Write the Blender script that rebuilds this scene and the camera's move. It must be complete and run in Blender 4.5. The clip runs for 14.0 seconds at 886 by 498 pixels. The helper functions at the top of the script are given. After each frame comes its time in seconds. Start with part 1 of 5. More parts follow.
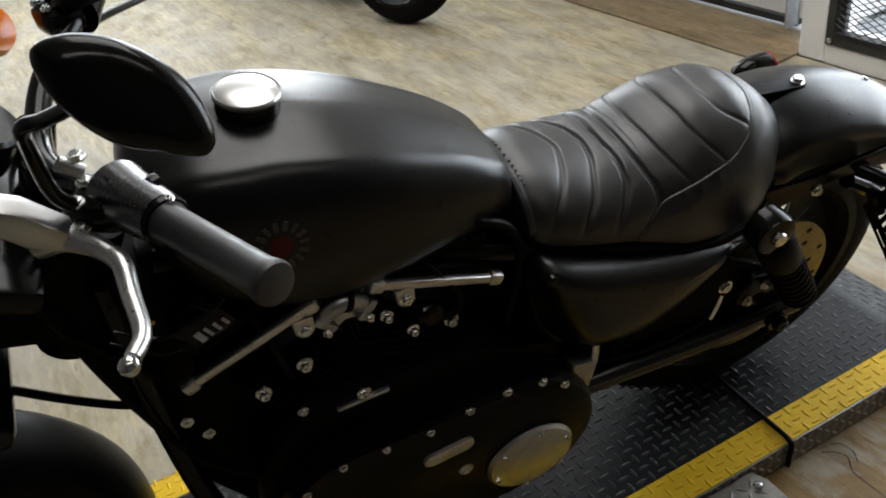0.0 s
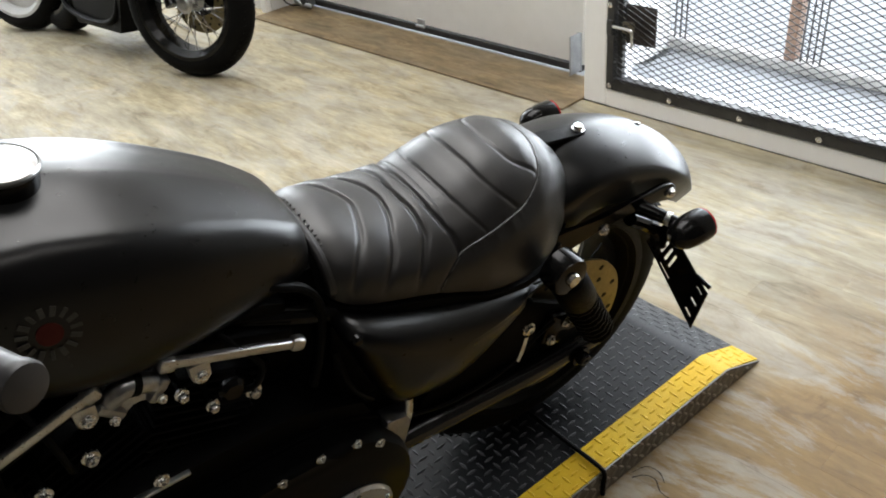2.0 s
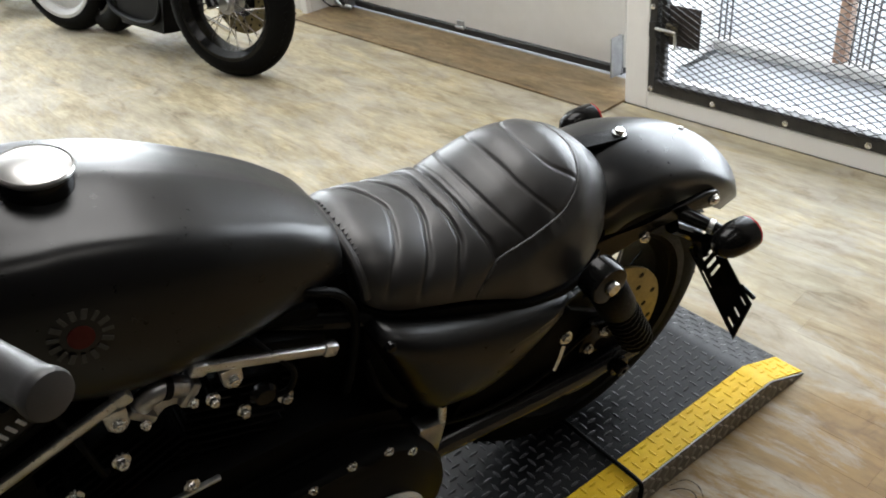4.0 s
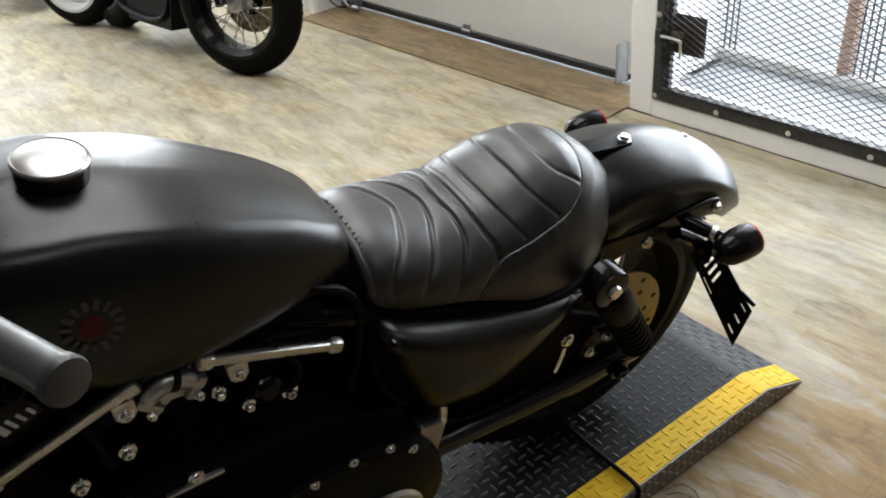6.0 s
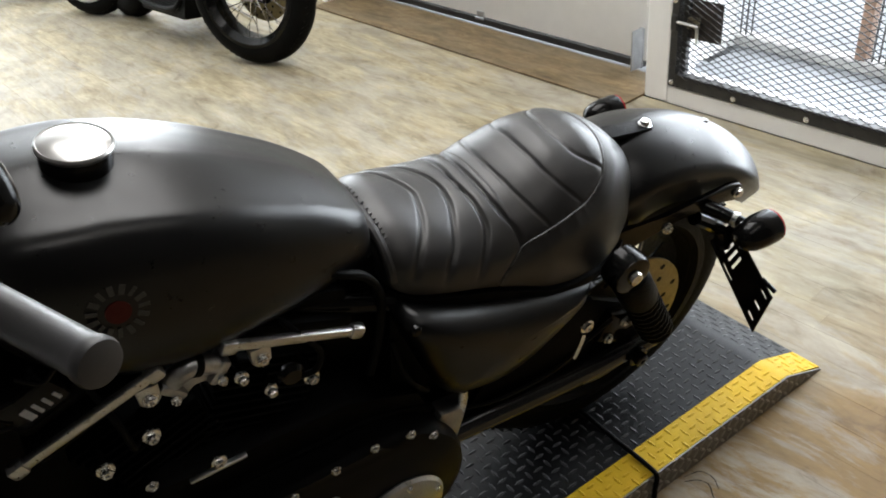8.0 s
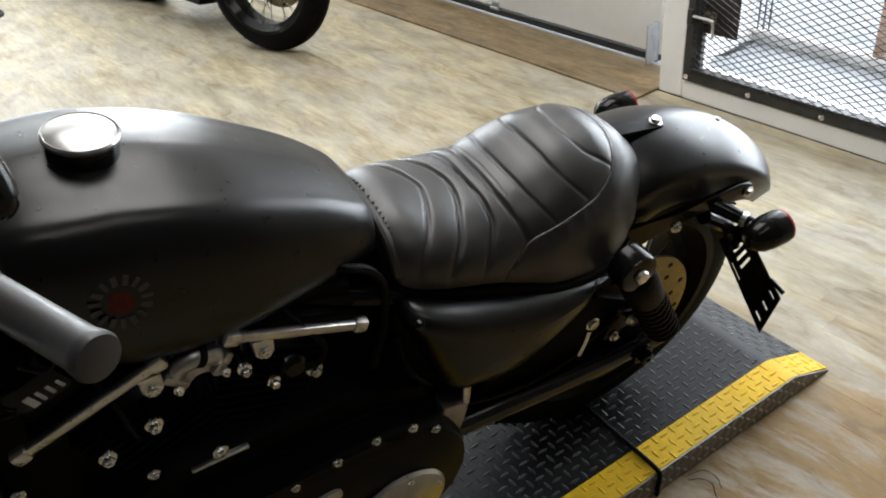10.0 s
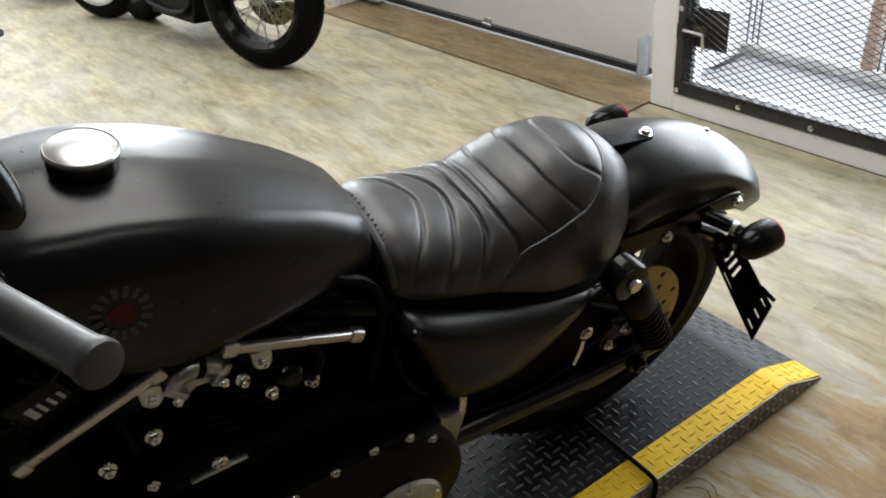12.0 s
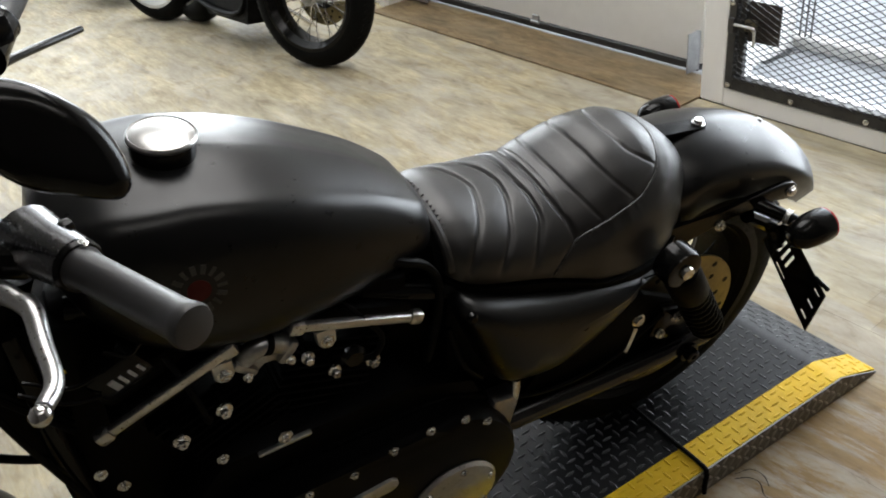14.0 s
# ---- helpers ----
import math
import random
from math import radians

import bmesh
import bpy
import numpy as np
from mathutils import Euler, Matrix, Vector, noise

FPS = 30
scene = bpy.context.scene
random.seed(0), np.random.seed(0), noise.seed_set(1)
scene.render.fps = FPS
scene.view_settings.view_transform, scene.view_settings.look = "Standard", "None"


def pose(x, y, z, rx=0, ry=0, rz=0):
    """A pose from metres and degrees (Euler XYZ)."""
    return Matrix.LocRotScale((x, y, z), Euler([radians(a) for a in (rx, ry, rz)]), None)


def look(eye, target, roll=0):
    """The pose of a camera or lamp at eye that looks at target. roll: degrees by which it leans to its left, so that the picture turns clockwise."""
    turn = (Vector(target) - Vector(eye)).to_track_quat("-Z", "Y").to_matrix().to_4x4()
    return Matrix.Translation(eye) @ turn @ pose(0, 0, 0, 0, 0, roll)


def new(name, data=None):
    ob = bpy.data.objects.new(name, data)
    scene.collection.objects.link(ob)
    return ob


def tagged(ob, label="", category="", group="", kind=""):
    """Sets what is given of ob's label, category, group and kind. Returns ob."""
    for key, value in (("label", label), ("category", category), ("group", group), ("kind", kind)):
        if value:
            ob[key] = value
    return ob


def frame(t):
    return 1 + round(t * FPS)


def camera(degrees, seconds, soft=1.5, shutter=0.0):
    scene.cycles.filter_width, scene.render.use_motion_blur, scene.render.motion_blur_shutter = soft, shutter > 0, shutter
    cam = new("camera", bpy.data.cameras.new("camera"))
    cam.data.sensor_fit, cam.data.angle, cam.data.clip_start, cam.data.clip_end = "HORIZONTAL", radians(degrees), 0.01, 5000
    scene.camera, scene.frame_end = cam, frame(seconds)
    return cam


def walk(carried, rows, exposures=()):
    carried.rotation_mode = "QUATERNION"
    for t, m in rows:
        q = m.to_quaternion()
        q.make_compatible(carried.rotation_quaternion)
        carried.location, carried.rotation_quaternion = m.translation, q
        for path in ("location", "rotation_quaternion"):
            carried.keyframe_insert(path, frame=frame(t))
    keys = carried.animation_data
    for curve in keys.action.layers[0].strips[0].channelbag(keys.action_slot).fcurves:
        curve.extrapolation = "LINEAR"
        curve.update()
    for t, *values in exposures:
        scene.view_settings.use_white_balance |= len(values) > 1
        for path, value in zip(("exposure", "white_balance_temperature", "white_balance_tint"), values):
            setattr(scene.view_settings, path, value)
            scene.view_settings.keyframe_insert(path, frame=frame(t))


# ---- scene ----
cam = camera(56.5, 14.0, soft=1.9)
PATH = [
    (0, (0.6384, -1.0503, 1.3045), (1.1232, 0.5232, 0.1691), -10.28),
    (0.5, (0.6766, -1.0441, 1.3022), (1.3839, 0.4335, 0.1549), -8.38),
    (1, (0.6766, -1.0377, 1.3119), (1.5180, 0.4196, 0.2310), -5.92),
    (1.5, (0.6815, -1.0367, 1.3067), (1.5830, 0.3711, 0.2087), -6.41),
    (2, (0.6777, -1.0396, 1.3039), (1.5715, 0.3748, 0.2082), -5.88),
    (2.5, (0.6807, -1.0343, 1.2999), (1.5387, 0.3963, 0.1966), -5.63),
    (3, (0.6805, -1.0312, 1.3042), (1.5633, 0.3989, 0.2200), -4.00),
    (3.5, (0.6880, -1.0197, 1.2969), (1.5343, 0.4196, 0.1960), -6.07),
    (3.7, (0.6905, -1.0202, 1.2967), (1.5156, 0.4394, 0.2064), -6.88),
    (5.8, (0.6761, -1.0296, 1.3040), (1.5081, 0.4387, 0.2308), -5.43),
    (6, (0.6777, -1.0291, 1.3030), (1.5017, 0.4385, 0.2226), -5.43),
    (6.5, (0.6770, -1.0259, 1.3069), (1.4969, 0.4513, 0.2364), -5.44),
    (7, (0.6710, -1.0189, 1.3079), (1.4592, 0.4747, 0.2365), -5.91),
    (7.5, (0.6713, -1.0254, 1.3037), (1.4582, 0.4747, 0.2404), -6.79),
    (8, (0.6663, -1.0226, 1.2980), (1.4587, 0.4485, 0.1990), -6.07),
    (10.5, (0.6780, -1.0210, 1.3035), (1.4341, 0.4539, 0.1843), -5.40),
    (11, (0.6757, -1.0210, 1.3022), (1.4413, 0.4518, 0.1866), -5.21),
    (11.5, (0.6706, -1.0285, 1.3051), (1.4437, 0.4493, 0.2012), -5.73),
    (12, (0.6692, -1.0360, 1.3063), (1.4510, 0.4483, 0.2175), -5.78),
    (12.5, (0.6703, -1.0416, 1.3059), (1.4569, 0.4450, 0.2236), -5.67),
    (13, (0.6769, -1.0537, 1.3091), (1.4574, 0.4443, 0.2382), -7.02),
    (13.5, (0.6698, -1.0652, 1.3091), (1.4089, 0.4644, 0.2536), -8.80),
    (14, (0.6357, -1.0616, 1.3093), (1.3250, 0.4760, 0.2318), -7.57),
]
EXPOSURE = [(0.0, -0.62), (0.6, -0.37), (1.2, -0.15), (3.5, -0.15), (8.0, -0.18), (12.5, -0.24), (14.0, -0.37)]
walk(cam, [(t, look(eye, target, roll)) for t, eye, target, roll in PATH], EXPOSURE)

# ---- world and light ----
BUILD = pose(2.75, 1.11, 0, 0, 0, -80.8)      # showroom frame: x along the gate wall, y outwards through it
LEAN = 12.07                                  # the motorcycle leans on its side stand
DECK = 0.055                                  # top of the display platform

world = bpy.data.worlds.new("world")
scene.world = world
world.use_nodes = True
sky = world.node_tree.nodes.new("ShaderNodeTexSky")
sky.sky_type = "NISHITA"
sky.sun_disc = False
sky.sun_elevation, sky.sun_rotation = radians(35), radians(120)
world.node_tree.links.new(sky.outputs[0], world.node_tree.nodes["Background"].inputs[0])
world.node_tree.nodes["Background"].inputs[1].default_value = 0.12


def area_lamp(name, m, sx, sy, watts, color, spread=180):
    data = bpy.data.lights.new(name, "AREA")
    data.shape, data.size, data.size_y, data.energy, data.color, data.spread = "RECTANGLE", sx, sy, watts, color, radians(spread)
    ob = new(name, data)
    ob.matrix_world = m
    return ob


# ---- materials ----
def material(name, color, rough=0.5, metal=0.0, spec=0.5):
    mat = bpy.data.materials.new(name)
    mat.use_nodes = True
    b = mat.node_tree.nodes["Principled BSDF"]
    b.inputs["Base Color"].default_value = (*color, 1)
    b.inputs["Roughness"].default_value = rough
    b.inputs["Metallic"].default_value = metal
    b.inputs["Specular IOR Level"].default_value = spec
    return mat


def node(mat, kind, **sets):
    n = mat.node_tree.nodes.new(kind)
    for key, value in sets.items():
        n.inputs[key.replace("_", " ")].default_value = value
    return n


def link(mat, a, b):
    mat.node_tree.links.new(a, b)


def coords(mat, scale=(1, 1, 1), by_object=False):
    tc = mat.node_tree.nodes.new("ShaderNodeTexCoord")
    mp = mat.node_tree.nodes.new("ShaderNodeMapping")
    mp.inputs["Scale"].default_value = scale
    link(mat, tc.outputs["Object"], mp.inputs["Vector"])
    if by_object:
        info = mat.node_tree.nodes.new("ShaderNodeObjectInfo")
        mul = mat.node_tree.nodes.new("ShaderNodeMath")
        mul.operation = "MULTIPLY"
        mul.inputs[1].default_value = 53.0
        link(mat, info.outputs["Random"], mul.inputs[0])
        link(mat, mul.outputs[0], mp.inputs["Location"])
    return mp.outputs["Vector"]


def ramp(mat, fac, stops):
    r = mat.node_tree.nodes.new("ShaderNodeValToRGB")
    while len(r.color_ramp.elements) < len(stops):
        r.color_ramp.elements.new(0.5)
    for e, (p, c) in zip(r.color_ramp.elements, stops):
        e.position, e.color = p, (*c, 1)
    link(mat, fac, r.inputs[0])
    return r.outputs[0]


def mix(mat, fac, a, b, mode="MIX"):
    m = mat.node_tree.nodes.new("ShaderNodeMix")
    m.data_type, m.blend_type = "RGBA", mode
    for value, slot in ((fac, 0), (a, 6), (b, 7)):
        if hasattr(value, "links"):
            link(mat, value, m.inputs[slot])
        else:
            m.inputs[slot].default_value = value if slot == 0 else (*value, 1)
    return m.outputs[2]


def noise_tex(mat, vec, scale, detail=4.0, rough=0.6, distortion=0.0):
    n = node(mat, "ShaderNodeTexNoise", Scale=scale, Detail=detail, Roughness=rough, Distortion=distortion)
    link(mat, vec, n.inputs["Vector"])
    return n.outputs["Fac"]


def bump(mat, height, strength, distance):
    b = node(mat, "ShaderNodeBump", Strength=strength, Distance=distance)
    link(mat, height, b.inputs["Height"])
    link(mat, b.outputs[0], mat.node_tree.nodes["Principled BSDF"].inputs["Normal"])


def set_in(mat, socket, out):
    link(mat, out, mat.node_tree.nodes["Principled BSDF"].inputs[socket])


def worn(name, c1, c2, rough, metal=0.0, scale=18.0, rough_spread=0.12, bumps=0.0, bump_scale=300.0, spec=0.5):
    """Two tones by a soft stain noise, uneven gloss, and a fine relief."""
    mat = material(name, c1, rough, metal, spec)
    v = coords(mat)
    n1 = noise_tex(mat, v, scale, 6)
    n2 = noise_tex(mat, v, scale * 7, 5)
    both = mix(mat, 0.4, n1, n2)
    set_in(mat, "Base Color", ramp(mat, both, [(0.32, c1), (0.68, c2)]))
    lo, hi = max(rough - rough_spread, 0.02), min(rough + rough_spread, 1.0)
    set_in(mat, "Roughness", ramp(mat, n2, [(0.3, (lo,) * 3), (0.7, (hi,) * 3)]))
    if bumps:
        bump(mat, noise_tex(mat, v, bump_scale, 3), bumps, 0.002)
    return mat


M_PAINT = worn("denim_black_paint", (0.0022, 0.0022, 0.0024), (0.003, 0.003, 0.0032), 0.30, 0.0, 9, 0.03, 0.03, 900, 0.38)
M_COVER = worn("satin_black_cover", (0.0018, 0.0018, 0.0018), (0.003, 0.003, 0.003), 0.36, 0.0, 20, 0.03, 0.0, 700, 0.10)
M_GLOSS = worn("gloss_black", (0.003, 0.003, 0.003), (0.006, 0.0055, 0.005), 0.16, 0.0, 30, 0.06, 0, 300, 0.20)
M_ARM = worn("gloss_black_arm", (0.004, 0.004, 0.004), (0.007, 0.0065, 0.006), 0.18, 0.0, 30, 0.06, 0, 300, 0.7)
M_ENGINE = worn("wrinkle_black", (0.0010, 0.0010, 0.0010), (0.0022, 0.0021, 0.002), 0.45, 0.0, 40, 0.1, 0.35, 700, 0.07)
M_LEATHER = worn("black_vinyl", (0.012, 0.0116, 0.0116), (0.018, 0.0168, 0.016), 0.36, 0.0, 26, 0.05, 0.16, 1100, 0.66)
M_RUBBER = worn("tyre_rubber", (0.002, 0.002, 0.002), (0.005, 0.0048, 0.0045), 0.65, 0.0, 22, 0.1, 0.3, 500, 0.07)
M_GRIP = worn("grip_rubber", (0.026, 0.026, 0.028), (0.036, 0.035, 0.035), 0.40, 0.0, 40, 0.06, 0.10, 900, 0.5)
M_GUN = worn("dark_polished_metal", (0.17, 0.17, 0.175), (0.08, 0.08, 0.085), 0.24, 1.0, 40, 0.06)
M_CHROME = worn("chrome", (0.75, 0.74, 0.72), (0.62, 0.61, 0.59), 0.14, 1.0, 30, 0.08)
M_CAP = worn("satin_chrome", (0.52, 0.515, 0.505), (0.47, 0.465, 0.455), 0.30, 1.0, 30, 0.01)
M_BRUSHED = worn("polished_alloy", (0.66, 0.66, 0.65), (0.50, 0.50, 0.49), 0.34, 1.0, 45, 0.1)
M_ALU = worn("cast_alloy", (0.48, 0.48, 0.48), (0.34, 0.34, 0.34), 0.38, 1.0, 30, 0.1)
M_BOLT = worn("zinc_bolt", (0.84, 0.84, 0.83), (0.62, 0.62, 0.61), 0.24, 1.0, 60, 0.08)
M_DISC = worn("brake_disc_steel", (0.27, 0.225, 0.12), (0.17, 0.14, 0.075), 0.38, 1.0, 60, 0.1)
M_RED = material("red_lens", (0.35, 0.008, 0.015), 0.15)
M_AMBER = material("amber_lens", (0.85, 0.20, 0.015), 0.2)
M_BADGE_RED = worn("badge_red", (0.085, 0.008, 0.007), (0.055, 0.005, 0.0045), 0.5, spec=0.2)
M_BADGE_GREY = worn("badge_grey", (0.075, 0.072, 0.066), (0.045, 0.043, 0.04), 0.5, spec=0.2)
M_CABLE = worn("cable_sheath", (0.003, 0.003, 0.003), (0.006, 0.006, 0.006), 0.45, spec=0.06)
M_LABEL = worn("white_label", (0.6, 0.62, 0.64), (0.45, 0.46, 0.48), 0.5)
M_THREAD = worn("seat_piping", (0.03, 0.03, 0.03), (0.05, 0.05, 0.05), 0.30)
M_WHITEWHEEL = worn("painted_wheel", (0.62, 0.62, 0.60), (0.48, 0.48, 0.47), 0.35)

M_YELLOW = worn("safety_yellow_paint", (0.80, 0.52, 0.012), (0.66, 0.40, 0.012), 0.52, 0.0, 14, 0.1, 0.1, 300, 0.22)
M_DECK = worn("black_deck_paint", (0.004, 0.0042, 0.005), (0.010, 0.0104, 0.0115), 0.44, 0.0, 9, 0.08, 0.15, 260, 0.20)
M_STEEL = worn("bare_plate_steel", (0.20, 0.185, 0.155), (0.12, 0.108, 0.088), 0.5, 0.5, 12, 0.1, 0.1, 200)
M_LUGSTEEL = worn("rubbed_steel_lug", (0.42, 0.40, 0.36), (0.30, 0.28, 0.25), 0.42, 0.7, 20, 0.1)
M_LUG = worn("worn_lug", (0.012, 0.0125, 0.014), (0.045, 0.045, 0.048), 0.34, 0.2, 20, 0.1)

M_WALL = worn("white_wall_paint", (0.78, 0.77, 0.74), (0.72, 0.71, 0.68), 0.55, 0.0, 2.2, 0.08, 0.06, 90)
M_TRIM = worn("white_gloss_trim", (0.88, 0.87, 0.85), (0.83, 0.82, 0.80), 0.4, 0.0, 4, 0.08, 0.05, 120)
M_DOOR = worn("door_skin_cream", (0.74, 0.73, 0.70), (0.68, 0.67, 0.64), 0.42, 0.0, 2.5, 0.06, 0.05, 200)
M_SEAL = worn("black_door_seal", (0.012, 0.012, 0.013), (0.03, 0.029, 0.028), 0.6, 0.0, 25)
M_GALV = worn("galvanised_steel", (0.45, 0.46, 0.47), (0.30, 0.31, 0.32), 0.38, 0.9, 25)
M_IRON = worn("dark_iron", (0.028, 0.028, 0.030), (0.07, 0.067, 0.062), 0.5, 0.5, 14, 0.12, 0.2, 240)
M_MESH = worn("expanded_steel", (0.006, 0.006, 0.006), (0.014, 0.013, 0.012), 0.6, 0.1, 40)
M_CONC = worn("pale_concrete", (0.33, 0.345, 0.36), (0.23, 0.24, 0.255), 0.6, 0.0, 2.5, 0.1, 0.1, 80)
M_KERB = worn("grey_sill", (0.62, 0.61, 0.59), (0.42, 0.41, 0.39), 0.6, 0.0, 6, 0.1, 0.2, 90)
M_POST = worn("brown_timber_post", (0.34, 0.21, 0.14), (0.24, 0.14, 0.09), 0.55, 0.0, 8, 0.1, 0.2, 120)
M_CEIL = worn("ceiling_paint", (0.30, 0.29, 0.27), (0.22, 0.21, 0.20), 0.7, 0.0, 2)
# tone of the added unseen walls, dark to keep reflections dim
M_DARKWALL = worn("unseen_dark_wall", (0.045, 0.038, 0.032), (0.03, 0.025, 0.022), 0.6, 0.0, 2)


def wood(name, dark, mid, light, grey, grain=(2.2, 26, 26), by_object=True, rough=0.42, patch=1.3):
    mat = material(name, mid, rough, 0.0, 0.28)
    v = coords(mat, grain, by_object)
    fine = noise_tex(mat, v, 2.4, 8, 0.65, 0.6)
    tone = ramp(mat, fine, [(0.28, dark), (0.5, mid), (0.72, light)])
    geo = mat.node_tree.nodes.new("ShaderNodeNewGeometry")
    wv = geo.outputs["Position"]
    run = mat.node_tree.nodes.new("ShaderNodeMapping")
    run.vector_type = "TEXTURE"
    run.inputs["Rotation"].default_value = (0, 0, radians(-80.8))
    run.inputs["Scale"].default_value = (1.9, 0.72, 1.0)
    link(mat, wv, run.inputs["Vector"])
    big = noise_tex(mat, run.outputs[0], patch, 10, 0.74, 0.8)
    worn_off = ramp(mat, big, [(0.46, (0, 0, 0)), (0.55, (0.5, 0.5, 0.5))])
    tone = mix(mat, worn_off, tone, grey)
    scuff = noise_tex(mat, run.outputs[0], patch * 2.8, 12, 0.72, 0.7)
    info = mat.node_tree.nodes.new("ShaderNodeObjectInfo")
    per = ramp(mat, info.outputs["Random"], [(0.0, (0.95, 0.945, 0.94)), (0.5, (0.985, 0.985, 0.98)), (1.0, (1.02, 1.02, 1.0))])
    tone = mix(mat, 1.0, tone, per, "MULTIPLY") if by_object else tone
    if patch == 2.6:
        # browner tone round a point beside the platform, fading out at a noisy edge
        ctr = mat.node_tree.nodes.new("ShaderNodeVectorMath")
        ctr.operation = "DISTANCE"
        ctr.inputs[1].default_value = (1.60, -0.95, 0.0)
        link(mat, wv, ctr.inputs[0])
        edge = mat.node_tree.nodes.new("ShaderNodeMath")
        edge.operation = "MULTIPLY_ADD"
        edge.inputs[1].default_value = 0.9
        link(mat, noise_tex(mat, wv, 3.2, 6, 0.7, 0.3), edge.inputs[0])
        link(mat, ctr.outputs["Value"], edge.inputs[2])
        wide = mat.node_tree.nodes.new("ShaderNodeMapRange")
        for key, val in (("From Min", 1.15), ("From Max", 1.60), ("To Min", 0.95), ("To Max", 0.0)):
            wide.inputs[key].default_value = val
        link(mat, edge.outputs[0], wide.inputs["Value"])
        tone = mix(mat, wide.outputs[0], tone, mix(mat, fine, (0.13, 0.072, 0.020), (0.36, 0.225, 0.075)))
        tone = mix(mat, ramp(mat, noise_tex(mat, run.outputs[0], 4.1, 9, 0.72, 0.5), [(0.48, (0, 0, 0)), (0.56, (0.55, 0.55, 0.55))]), tone, (0.41, 0.385, 0.33))
    tone = mix(mat, 1.0, tone, ramp(mat, scuff, [(0.36, (0.66, 0.63, 0.58)), (0.44, (0.92, 0.91, 0.90)), (0.55, (1.0, 1.0, 1.0)), (0.66, (1.16, 1.16, 1.16))]), "MULTIPLY")
    cloud = noise_tex(mat, run.outputs[0], 6.5, 10, 0.70, 0.4)
    tone = mix(mat, 1.0, tone, ramp(mat, cloud, [(0.34, (0.76, 0.75, 0.72)), (0.50, (0.98, 0.97, 0.96)), (0.64, (1.12, 1.11, 1.08))]), "MULTIPLY")
    spots = noise_tex(mat, wv, 14, 3, 0.5)
    tone = mix(mat, ramp(mat, spots, [(0.70, (0, 0, 0)), (0.78, (0.35, 0.35, 0.35))]), tone, dark)
    set_in(mat, "Base Color", tone)
    set_in(mat, "Roughness", ramp(mat, big, [(0.35, (rough - 0.10,) * 3), (0.65, (rough + 0.12,) * 3)]))
    bump(mat, scuff, 0.05, 0.002)
    return mat


M_PLANK = wood("worn_oak_plank", (0.25, 0.20, 0.115), (0.41, 0.35, 0.225), (0.53, 0.465, 0.31), (0.37, 0.345, 0.28), (3.0, 17, 17), True, 0.50, 2.6)
M_PLY = wood("old_plywood", (0.11, 0.072, 0.034), (0.215, 0.150, 0.076), (0.31, 0.235, 0.13), (0.24, 0.20, 0.14), (4, 14, 14), False, 0.5, 2.2)


# ---- mesh helpers ----
def finish(bm, smooth=True):
    bmesh.ops.recalc_face_normals(bm, faces=bm.faces)
    for f in bm.faces:
        f.smooth = smooth
    return bm


def part(name, bm, mat, parent=None, label="", m=None, smooth=True, sharp=35):
    """Links a bmesh as one mesh object, under a thing or a part."""
    finish(bm, smooth)
    if smooth:
        for e in bm.edges:
            if len(e.link_faces) == 2 and e.calc_face_angle(0) > radians(sharp):
                e.smooth = False
    mesh = bpy.data.meshes.new(name)
    bm.to_mesh(mesh)
    bm.free()
    for one in mat if isinstance(mat, (list, tuple)) else [mat]:
        mesh.materials.append(one)
    ob = new(name, mesh)
    if parent:
        ob.parent = parent
    if m is not None:
        ob.matrix_basis = m
    return tagged(ob, label)


def thing(name, m, label, category, group=""):
    ob = new(name)
    ob.empty_display_size = 0.1
    ob.matrix_basis = m
    return tagged(ob, label, category, group)


def add_loft(bm, rings, closed=True, caps=True):
    rows = [[bm.verts.new(p) for p in r] for r in rings]
    n = len(rows[0])
    for a, b in zip(rows, rows[1:]):
        for i in range(n if closed else n - 1):
            j = (i + 1) % n
            bm.faces.new((a[i], a[j], b[j], b[i]))
    if caps and closed:
        bm.faces.new(list(reversed(rows[0])))
        bm.faces.new(rows[-1])
    return rows


def loft(rings, closed=True, caps=True):
    bm = bmesh.new()
    add_loft(bm, rings, closed, caps)
    return bm


def smooth_path(pts, k=6):
    """Points of a smooth curve through the given points."""
    p = [Vector(q) for q in pts]
    if len(p) < 3:
        return p
    p = [p[0] * 2 - p[1]] + p + [p[-1] * 2 - p[-2]]
    out = []
    for a, b, c, d in zip(p, p[1:], p[2:], p[3:]):
        for i in range(k):
            t = i / k
            out.append(0.5 * (2 * b + (c - a) * t + (2 * a - 5 * b + 4 * c - d) * t * t + (3 * b - a - 3 * c + d) * t ** 3))
    return out + [p[-2]]


def tube(pts, r, seg=12, k=6, bm=None):
    """A round bar along a smooth path; r may be one radius or one at each end."""
    bm = bm or bmesh.new()
    path = smooth_path(pts, k)
    r0, r1 = r if isinstance(r, tuple) else (r, r)
    rings, up = [], Vector((0.13, 0.31, 0.94)).normalized()
    for i, p in enumerate(path):
        d = (path[min(i + 1, len(path) - 1)] - path[max(i - 1, 0)]).normalized()
        side = d.cross(up)
        side = side.normalized() if side.length > 1e-3 else d.orthogonal().normalized()
        up = side.cross(d).normalized()
        rr = r0 + (r1 - r0) * i / max(len(path) - 1, 1)
        rings.append([p + rr * (side * math.cos(a) + up * math.sin(a)) for a in (2 * math.pi * j / seg for j in range(seg))])
    add_loft(bm, rings)
    return bm


